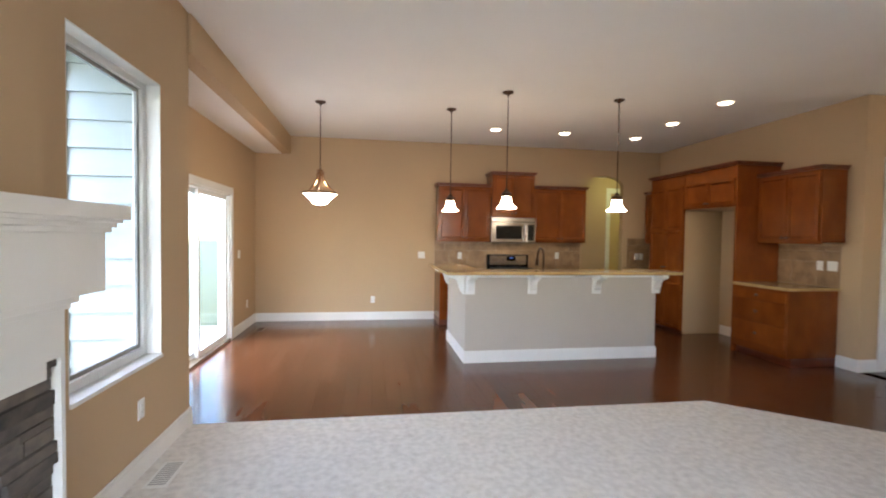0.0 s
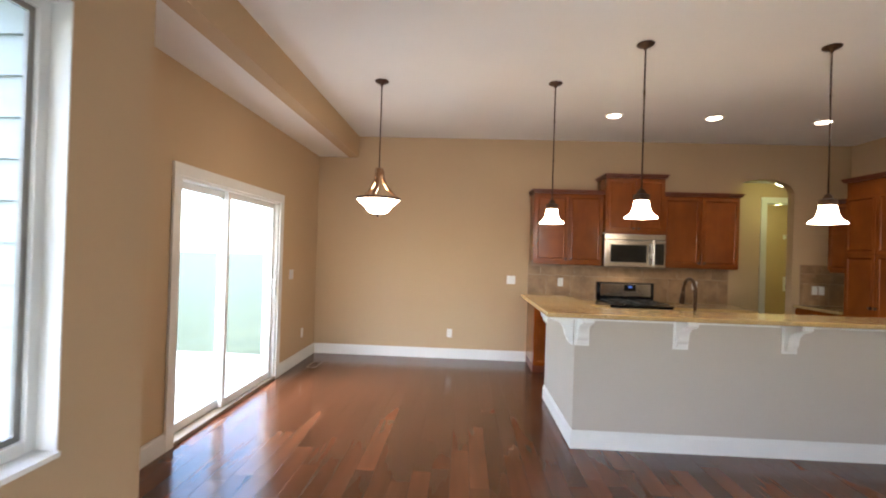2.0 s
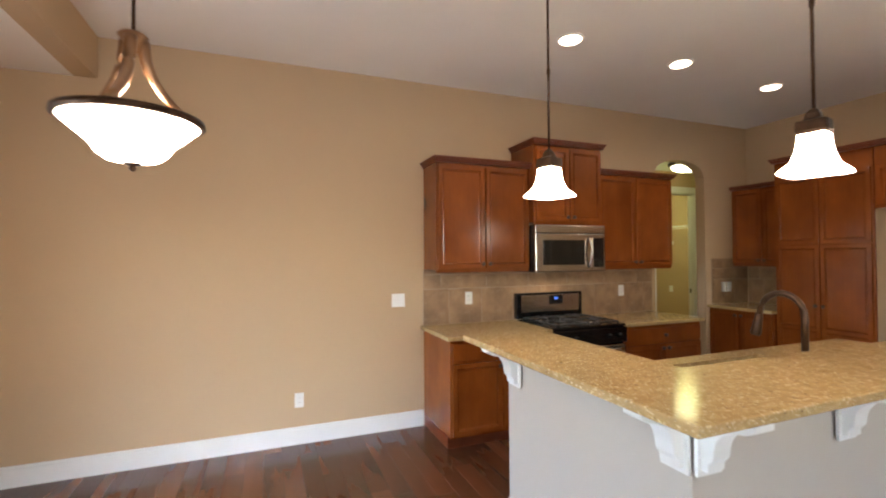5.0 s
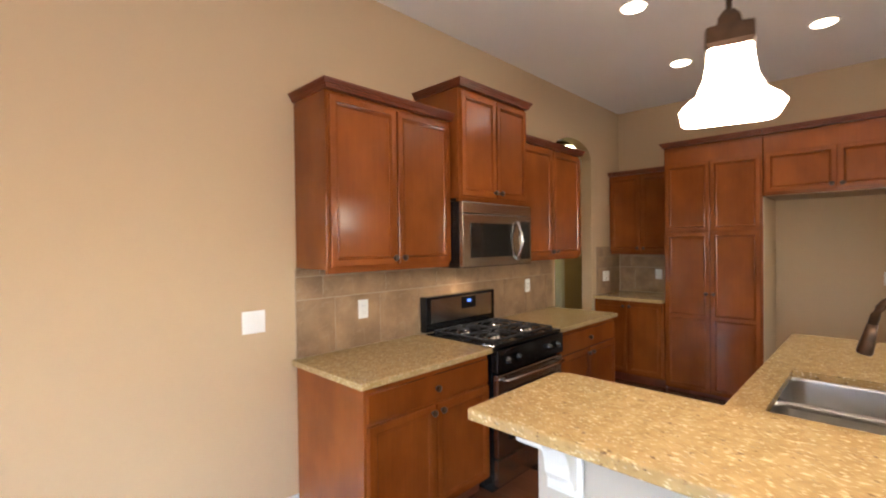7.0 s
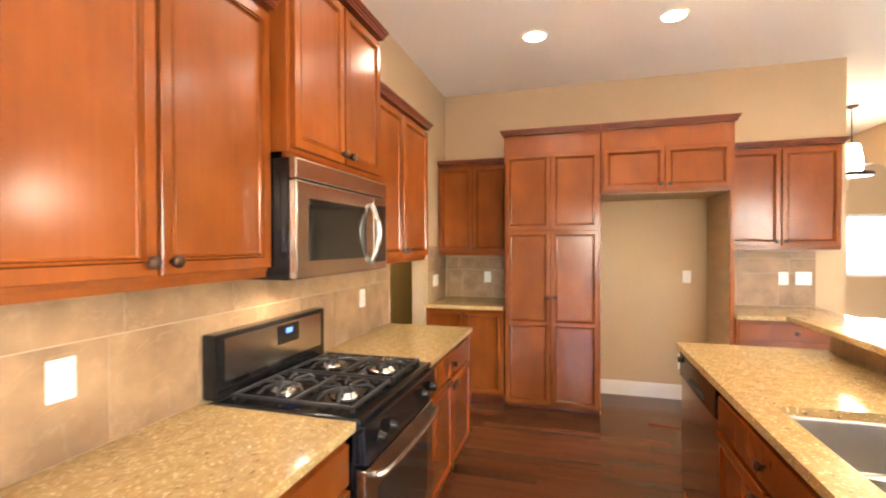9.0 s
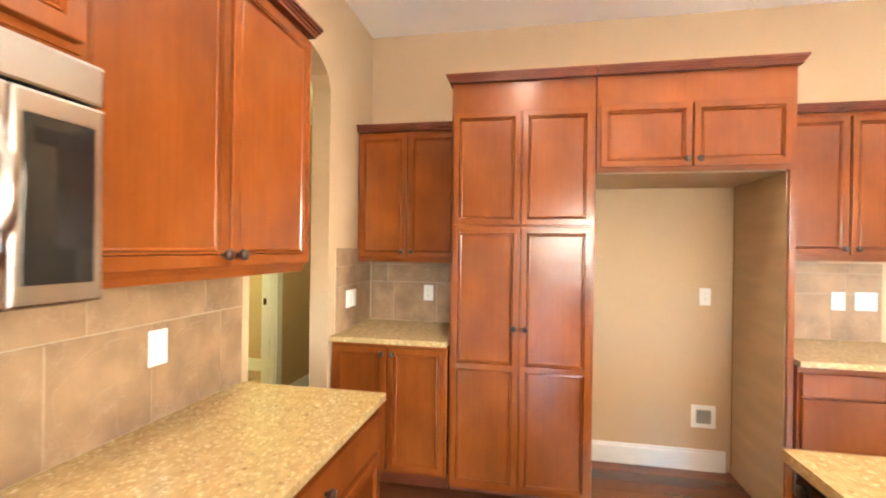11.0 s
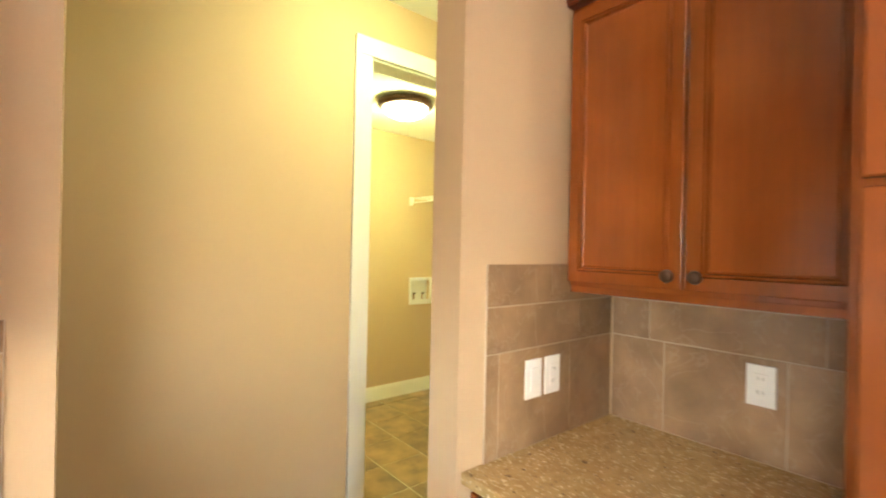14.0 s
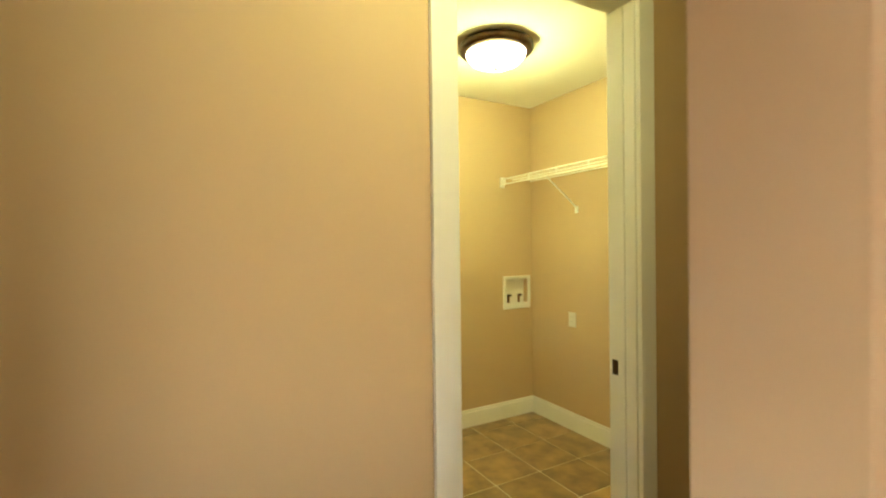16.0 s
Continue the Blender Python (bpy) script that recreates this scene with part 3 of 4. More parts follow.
base_cabinet("cherry three-drawer base cabinet at the kitchen end", 4.03 - 3.24, EAST - 4.25, pose(4.25, 4.03, 0, 0, 0, -90), drawers=3)
counter("golden granite countertop at the kitchen end", [(4.215, 3.21), (EAST, 3.21), (EAST, 4.033), (4.215, 4.033)])
upper_cabinet("cherry two-door wall cabinet at the kitchen end", 4.03 - 3.185, EAST - 4.59, 1.44, 2.275, pose(4.59, 4.03, 0, 0, 0, -90), (False, True))

# island working side, fronts facing +y
IF = 4.66
IB = IY0 + 0.124
base_cabinet("cherry sink base cabinet in the island", 0.98, IF - IB, pose(2.32, IF, 0, 0, 0, 180), body_top=0.66)
base_cabinet("cherry narrow base cabinet in the island", 0.58, IF - IB, pose(1.335, IF, 0, 0, 0, 180), doors=1)
end_panel = tagged(link("end_panel", box(2.945, 2.985, IB, IF + 0.01, 0, 0.882, 0.002), CHERRY), "cherry end panel with a knob beside the dishwasher", "panel")
end_knob = part("knob", lathe([(0.006, 0), (0.006, 0.010), (0.013, 0.013), (0.017, 0.020), (0.014, 0.028), (0.007, 0.031)], 14), BRONZE, end_panel, "dark bronze knob", True)
end_knob.matrix_basis = pose(2.965, IF + 0.008, 0.835, -90, 0, 0)
SX0, SX1, SY0, SY1 = 1.355, 2.04, 4.18, 4.575
bm = bmesh.new()
IT = IF + 0.03
for q in ((0.752, SX0, IB, IT), (SX1, 3.05, IB, IT), (SX0, SX1, IB, SY0), (SX0, SX1, SY1, IT)):
    box(q[0], q[1], q[2], q[3], 0.882, 0.914, bm=bm)
bmesh.ops.remove_doubles(bm, verts=bm.verts[:], dist=0.0001)
tagged(link("countertop", bm, GRANITE), "golden speckled granite island counter with a sink cutout", "countertop")

sink = tagged(new("kitchen_sink"), "stainless steel double-bowl undermount sink", "sink")
mid = 1.63


def bowl(x0, x1, y0, y1, depth):
    bm = bmesh.new()
    n = 6
    loops = []
    for z, ins, r in ((0.882, -0.008, 0.06), (0.878, 0.0, 0.06), (0.868, 0.001, 0.06), (0.80, 0.006, 0.06), (0.882 - depth + 0.035, 0.011, 0.06), (0.882 - depth + 0.010, 0.018, 0.06), (0.882 - depth, 0.035, 0.05), (0.882 - depth - 0.001, 0.060, 0.045)):
        ring = []
        for cx, cy, a0 in ((x1 - ins - r, y1 - ins - r, 0), (x0 + ins + r, y1 - ins - r, 90), (x0 + ins + r, y0 + ins + r, 180), (x1 - ins - r, y0 + ins + r, 270)):
            for k in range(n):
                a = radians(a0 + 90 * k / (n - 1))
                ring.append(bm.verts.new((cx + r * math.cos(a), cy + r * math.sin(a), z)))
        loops.append(ring)
    for a, b in zip(loops, loops[1:]):
        for k in range(len(a)):
            bm.faces.new((a[k], b[k], b[(k + 1) % len(a)], a[(k + 1) % len(a)]))
    bm.faces.new(loops[-1])
    return bm


for x0, x1, d in ((SX0 - 0.004, mid - 0.012, 0.20), (mid + 0.012, SX1 + 0.004, 0.20)):
    b = part("bowl", bowl(x0, x1, SY0 - 0.004, SY1 + 0.004, d), SINK, sink, "", True)
    part("drain", lathe([(0.045, 0), (0.045, 0.004), (0.035, 0.005), (0.012, 0.002)], 20, at=((x0 + x1) / 2, (SY0 + SY1) / 2, 0.682)), STEEL, b)
part("divider", box(mid - 0.02, mid + 0.02, SY0, SY1, 0.862, 0.8795, 0.004), SINK, sink)

faucet = tagged(new("faucet"), "oil-rubbed bronze pull-down kitchen faucet", "faucet")
fx, fy = 1.66, 4.10
part("base", lathe([(0.030, 0), (0.030, 0.01), (0.022, 0.02), (0.019, 0.07), (0.022, 0.09), (0.016, 0.10)], 20, at=(fx, fy, 0.914)), BRONZE, faucet, "", True)
pts = [(fx, fy, 1.00), (fx, fy, 1.215)] + [(fx, fy + 0.10 - 0.10 * math.cos(a), 1.215 + 0.10 * math.sin(a)) for a in [math.pi * k / 12 for k in range(1, 12)]] + [(fx, fy + 0.208, 1.195)]
part("spout", tube(pts, 0.0145, 14), BRONZE, faucet, "", True)
part("spray_head", tube([(fx, fy + 0.205, 1.207), (fx, fy + 0.212, 1.17), (fx, fy + 0.226, 1.105), (fx, fy + 0.228, 1.097)], [0.016, 0.019, 0.024, 0.021], 14), BRONZE, faucet, "", True)
part("lever", tube([(fx + 0.018, fy, 0.985), (fx + 0.045, fy, 1.00), (fx + 0.095, fy + 0.01, 1.03)], [0.008, 0.007, 0.005], 10), BRONZE, faucet, "", True)

dish = tagged(new("dishwasher"), "black dishwasher with stainless front in the island", "dishwasher")
part("tub", box(2.335, 3.005, IB, IF - 0.02, 0.02, 0.878), BLACK, dish)
part("door", box(2.338, 3.002, IF - 0.02, IF + 0.012, 0.12, 0.735, 0.004), STEEL, dish, "stainless steel door")
part("control_panel", box(2.338, 3.002, IF - 0.02, IF + 0.022, 0.74, 0.872, 0.006), BLACK, dish)
part("handle_recess", box(2.50, 2.77, IF + 0.0222, IF + 0.026, 0.765, 0.790, 0.001), IRON, dish)
part("kick_plate", box(2.345, 2.925, IF - 0.06, IF - 0.021, 0.01, 0.115), BLACK, dish)

# ---- range ----
RX, RW = 1.577, 0.76
RF = 5.93
rng = tagged(new("gas_range"), "black and stainless gas range with four burners", "range")
part("body", box(0, RW, 0.03, BACK - RF - 0.005, 0.034, 0.90, 0.003), BLACK, rng)
part("cooktop", box(-0.002, RW + 0.002, 0.0, BACK - RF - 0.07, 0.90, 0.922, 0.006), BLACK, rng, "glossy black enamel cooktop")
oven = part("oven_door", box(0.01, RW - 0.01, -0.012, 0.029, 0.245, 0.745, 0.006), STEEL, rng, "stainless steel oven door")
part("window", box(0.11, RW - 0.11, -0.0145, -0.0122, 0.33, 0.645, 0.001), DARKGLASS, oven, "dark oven window")
pts = [(0.05, -0.014, 0.715), (0.06, -0.05, 0.715)] + [(0.06 + (RW - 0.12) * k / 8, -0.055 - 0.012 * math.sin(math.pi * k / 8), 0.715) for k in range(1, 8)] + [(RW - 0.06, -0.05, 0.715), (RW - 0.05, -0.014, 0.715)]
part("handle", tube(pts, 0.013, 12), STEEL, oven, "stainless bar handle", True)
low = part("storage_drawer", box(0.01, RW - 0.01, -0.010, 0.029, 0.075, 0.232, 0.006), STEEL, rng, "stainless steel lower drawer")
bm = bmesh.new()
box(0, RW, -0.02, 0.06, 0.762, 0.898, 0.008, bm=bm)
panel = part("control_panel", bm, BLACK, rng, "black control panel")
for kx in (0.09, 0.20, RW - 0.20, RW - 0.09):
    k = part("knob", lathe([(0.024, 0), (0.024, 0.012), (0.019, 0.016), (0.017, 0.034), (0.010, 0.036)], 18), BLACK, panel, "", True)
    k.matrix_basis = pose(kx, -0.02, 0.83, 90, 0, 0)
bd = BACK - RF
bg = part("backguard", box(0, RW, bd - 0.07, bd - 0.006, 0.922, 1.17, 0.010), BLACK, rng, "black backguard")
part("fascia", box(0.045, RW - 0.045, bd - 0.074, bd - 0.0702, 0.985, 1.150, 0.001), STEEL, bg, "stainless fascia")
part("clock_panel", box(RW / 2 - 0.02, RW / 2 + 0.14, bd - 0.0765, bd - 0.0742, 1.055, 1.14, 0.001), BLACK, bg)
part("clock_display", box(RW / 2 + 0.04, RW / 2 + 0.085, bd - 0.0785, bd - 0.0767, 1.10, 1.122), DISPLAY, bg, "blue lit digits display")
for bx, by, br in ((0.20, 0.17, 0.048), (0.57, 0.17, 0.055), (0.20, 0.44, 0.045), (0.57, 0.44, 0.04)):
    burner = part("burner", lathe([(br + 0.012, 0), (br + 0.010, 0.006), (br, 0.010), (br - 0.004, 0.018)], 24, at=(bx, by, 0.922)), STEEL, rng, "", True)
    part("cap", lathe([(br * 0.8, 0.018), (br * 0.8, 0.023), (br * 0.7, 0.026)], 24, at=(bx, by, 0.922)), IRON, burner, "black burner cap", True)
for g0, g1 in ((0.04, 0.375), (0.395, 0.73)):
    bm = bmesh.new()
    for x in (g0, g1 - 0.012):
        box(x, x + 0.012, 0.05, 0.56, 0.934, 0.944, bm=bm)
    for y in (0.05, 0.299, 0.548):
        box(g0 + 0.012, g1 - 0.012, y, y + 0.012, 0.934, 0.944, bm=bm)
    for x in (g0, g1 - 0.012):
        for y in (0.05, 0.548):
            box(x, x + 0.012, y, y + 0.012, 0.922, 0.934, bm=bm)
    cx = (g0 + g1) / 2
    for y in (0.175, 0.430):
        for k in range(8):
            a = math.pi * k / 4 + math.pi / 8
            p0 = Vector((cx + 0.025 * math.cos(a), y + 0.025 * math.sin(a), 0.955))
            p1 = Vector((cx + 0.105 * math.cos(a), y + 0.09 * math.sin(a), 0.957))
            p2 = Vector((cx + 0.135 * math.cos(a), y + 0.112 * math.sin(a), 0.939))
            tube([p0, p1, p2], [0.005, 0.006, 0.0055], 6, bm)
    part("grate", bm, IRON, rng, "cast iron grate")
rng.matrix_basis = pose(RX, RF, CT - 0.914)

# ---- microwave ----
MW, MD = 0.765, 0.435
mic = tagged(new("microwave"), "stainless over-the-range microwave with curved handle", "microwave")
part("case", box(0, MW, 0.03, MD, 1.39, 1.815, 0.003), BLACK, mic, "black metal case")
part("vent_panel", box(0, MW, 0.0, 0.03, 1.742, 1.815, 0.006), STEEL, mic)
dm = part("door", box(0, MW * 0.80, 0.0, 0.03, 1.395, 1.738, 0.005), STEEL, mic)
part("window", box(0.075, MW * 0.80 - 0.085, -0.003, -0.0002, 1.455, 1.680, 0.001), DARKGLASS, dm, "dark glass window")
pts = [(MW * 0.80 - 0.035, -0.002, 1.435)] + [(MW * 0.80 - 0.035, -0.012 - 0.035 * math.sin(math.pi * k / 10), 1.44 + 0.25 * k / 10) for k in range(11)] + [(MW * 0.80 - 0.035, -0.002, 1.695)]
part("handle", tube(pts, 0.012, 12), STEEL, dm, "bowed steel handle", True)
cp = part("control_panel", box(MW * 0.80 + 0.002, MW, 0.0, 0.03, 1.395, 1.738, 0.005), STEEL, mic)
part("key_pad", box(MW * 0.80 + 0.018, MW - 0.02, -0.003, -0.0002, 1.43, 1.70, 0.001), DARKGLASS, cp, "black key pad")
part("display", box(MW * 0.80 + 0.035, MW - 0.04, -0.0045, -0.0032, 1.655, 1.68), BLACK, cp, "dark display")
mic.matrix_basis = pose(1.552, BACK - MD - 0.004, -0.036)


# ---- light fittings ----
for cx, cy in CANS:
    can = tagged(new("recessed_light"), "round white recessed ceiling light, lit", "ceiling light", "recessed ceiling lights")
    can.location = (cx, cy, H)
    bm = lathe([(0.098, -0.0005), (0.096, -0.006), (0.080, -0.008), (0.076, -0.001)], 36)
    part("trim_ring", bm, TRIM, can, "", True)
    part("lens", lathe([(0.074, -0.0095), (0.074, -0.011), (0.05, -0.013)], 30), CANLAMP, can, "glowing lens")


def mini_pendant(x, y):
    root = tagged(new("pendant_light"), "bronze mini pendant with flared white glass shade, lit", "pendant light", "pendants over the bar")
    part("canopy", lathe([(0.062, 0), (0.062, -0.008), (0.05, -0.018), (0.018, -0.026), (0.010, -0.045)], 28), BRONZE, root, "", True)
    part("stem", tube([(0, 0, -0.04), (0, 0, 1.965 - H)], 0.0058, 10), BRONZE, root, "", True)
    for z in (-0.36, -0.72):
        part("coupling", tube([(0, 0, z - 0.012), (0, 0, z + 0.012)], 0.0085, 10), BRONZE, root)
    part("cap", lathe([(0.010, 1.99 - H), (0.020, 1.975 - H), (0.024, 1.955 - H), (0.044, 1.948 - H), (0.046, 1.915 - H), (0.038, 1.900 - H)], 24, square=7, turn=0.25), BRONZE, root, "", False)
    part("shade", lathe([(0.040, 1.905 - H), (0.042, 1.880 - H), (0.047, 1.845 - H), (0.060, 1.810 - H), (0.083, 1.787 - H), (0.091, 1.775 - H), (0.086, 1.772 - H)], 40, square=7, turn=0.25), SHADE, root, "glowing white glass shade", True)
    root.location = (x, y, H)
    return root


first = mini_pendant(*PENDANTS[0])
for x, y in PENDANTS[1:]:
    copy_thing(first, pose(x, y, H))

chand = tagged(new("dining_pendant"), "bronze bowl pendant with lit white glass, hung over the nook", "pendant light")
part("canopy", lathe([(0.065, 0), (0.065, -0.008), (0.05, -0.02), (0.02, -0.028), (0.010, -0.05)], 28), BRONZE, chand, "", True)
part("stem", tube([(0, 0, -0.04), (0, 0, 2.235 - H)], 0.006, 10), BRONZE, chand, "", True)
part("hub", lathe([(0.012, 2.255 - H), (0.035, 2.245 - H), (0.045, 2.235 - H), (0.030, 2.215 - H), (0.020, 2.18 - H)], 24), COPPER, chand, "", True)
for k in range(3):
    a = 2 * math.pi * k / 3 + 0.5
    pts = []
    for j in range(13):
        u = j / 12
        r = 0.030 + 0.165 * u ** 2.4 + 0.012 * u
        pts.append((r * math.cos(a), r * math.sin(a), 2.225 - H - 0.255 * u ** 0.95))
    part("arm", tube(pts, [0.020 - 0.006 * j / 12 for j in range(13)], 12), COPPER, chand, "curved brushed bronze arm", True)
bm = lathe([(0.205, 1.962 - H), (0.212, 1.965 - H), (0.214, 1.950 - H), (0.205, 1.945 - H)], 48)
part("ring", bm, BRONZE, chand, "", True)
part("bowl", lathe([(0.198, 1.955 - H), (0.196, 1.945 - H), (0.165, 1.915 - H), (0.120, 1.875 - H), (0.100, 1.845 - H), (0.075, 1.825 - H), (0.03, 1.815 - H)], 44), SHADE, chand, "glowing white glass bowl", True)
part("finial", lathe([(0.025, 1.822 - H), (0.026, 1.812 - H), (0.010, 1.806 - H), (0.013, 1.797 - H), (0.004, 1.788 - H)], 18), BRONZE, chand, "", True)
chand.location = (-1.066, 4.516, H)


def flush_light(x, y, z, r=0.20):
    root = tagged(new("flush_ceiling_light"), "bronze-rimmed flush ceiling light with white glass dome, lit", "ceiling light", "flush ceiling lights")
    part("pan", lathe([(r * 0.86, 0), (r, -0.012), (r, -0.045), (r * 0.93, -0.058), (r * 0.80, -0.060)], 44), BRONZE, root, "", True)
    part("dome", lathe([(r * 0.82, -0.055), (r * 0.80, -0.075), (r * 0.68, -0.105), (r * 0.42, -0.130), (r * 0.1, -0.140)], 44), DOME, root, "glowing white glass dome", True)
    part("finial", lathe([(0.012, -0.139), (0.010, -0.150), (0.004, -0.160)], 14), BRONZE, root, "", True)
    root.location = (x, y, z)
    return root


flush_light(4.43, 7.06, HALL_H)
flush_light(5.40, 8.65, 2.65, 0.215)

foyer = tagged(new("foyer_pendant"), "small bronze foyer pendant with lit white glass", "pendant light")
part("canopy", lathe([(0.07, 0), (0.06, -0.02), (0.01, -0.04)], 20), BRONZE, foyer, "", True)
part("stem", tube([(0, 0, -0.03), (0, 0, -0.45)], 0.008, 8), BRONZE, foyer)
part("shade", lathe([(0.07, -0.45), (0.10, -0.60), (0.10, -0.75), (0.03, -0.80)], 20), SHADE, foyer, "glowing glass shade", True)
part("ring", lathe([(0.20, -0.78), (0.21, -0.80), (0.20, -0.82), (0.03, -0.81)], 28), BRONZE, foyer, "", True)
foyer.location = (6.6, 2.15, H)


# ---- switches and sockets ----
def plate(name, label, w, m, kind, h=0.115):
    root = tagged(new(name), label, "wall plate", "wall plates")
    part("cover", box(-w / 2, w / 2, -0.006, 0, -h / 2, h / 2, 0.002), PLASTIC, root)
    if kind == "switch":
        gangs = 1 if w < 0.09 else 2 if w < 0.14 else 3
        for k in range(gangs):
            cx = (k - (gangs - 1) / 2) * 0.046
            part("rocker", box(cx - 0.016, cx + 0.016, -0.009, -0.0062, -0.033, 0.033, 0.001), PLASTIC, root)
    elif kind == "socket":
        f = part("face", box(-0.017, 0.017, -0.0085, -0.0062, -0.034, 0.034, 0.001), PLASTIC, root)
        for z in (-0.019, 0.019):
            for x in (-0.006, 0.006):
                part("slot", box(x - 0.001, x + 0.001, -0.0095, -0.0087, z - 0.004, z + 0.006), SLOT, f)
    root.matrix_basis = m
    return root


BW = BACK - 0.001
TW = BACK - 0.0082
plate("light_switch", "white double light switch on the tan wall", 0.118, pose(0.42, BW, 1.12), "switch")
plate("wall_socket", "white wall socket low on the tan wall", 0.07, pose(-0.41, BW, 0.35), "socket")
plate("wall_socket", "white socket on the backsplash tile", 0.072, pose(1.096, TW, 1.113), "socket")
plate("wall_socket", "white socket on the backsplash beside the archway", 0.072, pose(2.90, TW, 1.125), "socket")
plate("light_switch", "white switch on the corner backsplash", 0.072, pose(4.477, TW, 1.115), "switch")
plate("wall_socket", "white socket on the corner backsplash", 0.072, pose(4.567, TW, 1.115), "socket")
EW = EAST - 0.0082
plate("wall_socket", "white socket on the corner tile beside the pantry", 0.072, pose(EW, 6.13, 1.13, 0, 0, -90), "socket")
plate("wall_socket", "white socket in the refrigerator bay", 0.07, pose(EAST - 0.001, 4.235, 1.163, 0, 0, -90), "socket")
plate("light_switch", "white switch on the end backsplash", 0.075, pose(EW, 3.462, 1.162, 0, 0, -90), "switch")
plate("light_switch", "white double switch on the end backsplash", 0.12, pose(EW, 3.311, 1.164, 0, 0, -90), "switch")
NW = NOOK_X + 0.001
plate("light_switch", "white switch beside the sliding door", 0.118, pose(NW, 5.67, 1.15, 0, 0, 90), "switch")
plate("wall_socket", "white socket low beside the sliding door", 0.07, pose(NW, 6.10, 0.37, 0, 0, 90), "socket")
plate("wall_socket", "white socket beside the sliding door near the corner", 0.075, pose(NW, 3.05, 0.42, 0, 0, 90), "socket")
plate("wall_socket", "white socket below the window", 0.075, pose(WIN_X + 0.001, 1.715, 0.405, 0, 0, 90), "socket")
plate("wall_socket", "white socket on the laundry wall", 0.075, pose(6.409, 9.06, 0.87, 0, 0, -90), "socket")
ib = tagged(new("water_box"), "small white recessed water outlet box", "outlet box")
part("frame", box(-0.075, 0.075, -0.008, 0, -0.075, 0.075, 0.003), PLASTIC, ib)
# Flat grey plate on the frame: the hollow's shade given as colour.
part("recess_shade", box(-0.045, 0.045, -0.0095, -0.0082, -0.045, 0.045), SLOT, ib)
ib.matrix_basis = pose(EAST - 0.001, 4.235, 0.36, 0, 0, -90)

# ---- floor vents ----
def vent(label, x, y, z, w, l, mat):
    root = tagged(new("floor_vent"), label, "vent")
    bm = box(-w / 2, w / 2, -l / 2, l / 2, 0, 0.004, 0.001)
    part("frame", bm, mat, root)
    for k in range(11):
        yy = -l / 2 + 0.03 + (l - 0.06) * k / 10
        part("slat", box(-w / 2 + 0.018, w / 2 - 0.018, yy - 0.004, yy + 0.004, 0.0042, 0.007), SLOT if mat is TRIM else BRONZE, root)
    root.location = (x, y, z)


vent("white metal floor register in the carpet", WIN_X + 0.15, 1.69, 0.013, 0.13, 0.30, TRIM)
vent("brown floor register in the hardwood", NOOK_X + 0.24, 5.92, 0.001, 0.12, 0.28, VENT)

# ---- sliding door ----
Y0, Y1, ZT = 3.50, 5.27, 1.975
slider = tagged(new("door_slider"), "white vinyl sliding glass patio door, closed", "door", kind="structure")
for nm, q in (("casing_side", (Y0 - 0.09, Y0, 0.0, ZT)), ("casing_side", (Y1, Y1 + 0.09, 0.0, ZT)), ("casing_head", (Y0 - 0.09, Y1 + 0.09, ZT, ZT + 0.09))):
    part(nm, box(NOOK_X, NOOK_X + 0.020, q[0], q[1], q[2], q[3], 0.003), TRIM, slider, "white painted casing")
part("jamb", box(NOOK_X - 0.15, NOOK_X + 0.0, Y1 - 0.025, Y1 - 0.0005, 0.03, ZT - 0.02), VINYL, slider)
part("jamb", box(NOOK_X - 0.15, NOOK_X + 0.0, Y0 + 0.0005, Y0 + 0.025, 0.03, ZT - 0.02), VINYL, slider)
part("head", box(NOOK_X - 0.15, NOOK_X + 0.0, Y0 + 0.0005, Y1 - 0.0005, ZT - 0.02, ZT - 0.0005), VINYL, slider)
part("sill", box(NOOK_X - 0.16, NOOK_X + 0.012, Y0 + 0.0005, Y1 - 0.0005, -0.02, 0.03), VENT, slider, "tan sill track")
ym = 4.27
for k, (a, b, xx) in enumerate(((Y0 + 0.026, ym + 0.026, -0.105), (ym - 0.026, Y1 - 0.026, -0.055))):
    leaf = part("sliding_panel", box(NOOK_X + xx - 0.018, NOOK_X + xx + 0.018, a, a + 0.05, 0.031, ZT - 0.021), VINYL, slider)
    part("stile", box(NOOK_X + xx - 0.018, NOOK_X + xx + 0.018, b - 0.05, b, 0.031, ZT - 0.021), VINYL, leaf)
    part("rail", box(NOOK_X + xx - 0.017, NOOK_X + xx + 0.017, a + 0.05, b - 0.05, 0.031, 0.10), VINYL, leaf)
    part("rail", box(NOOK_X + xx - 0.017, NOOK_X + xx + 0.017, a + 0.05, b - 0.05, ZT - 0.075, ZT - 0.021), VINYL, leaf)
    g = part("pane", box(NOOK_X + xx - 0.004, NOOK_X + xx + 0.004, a + 0.05, b - 0.05, 0.10, ZT - 0.075), GLASS, leaf, "clear glass pane")
    g.visible_shadow = False
    if k == 1:
        part("handle", tube([(NOOK_X + xx + 0.018, b - 0.035, 0.92), (NOOK_X + xx + 0.055, b - 0.035, 0.94), (NOOK_X + xx + 0.055, b - 0.035, 1.10), (NOOK_X + xx + 0.018, b - 0.035, 1.12)], 0.011, 10), VINYL, leaf, "white pull handle")

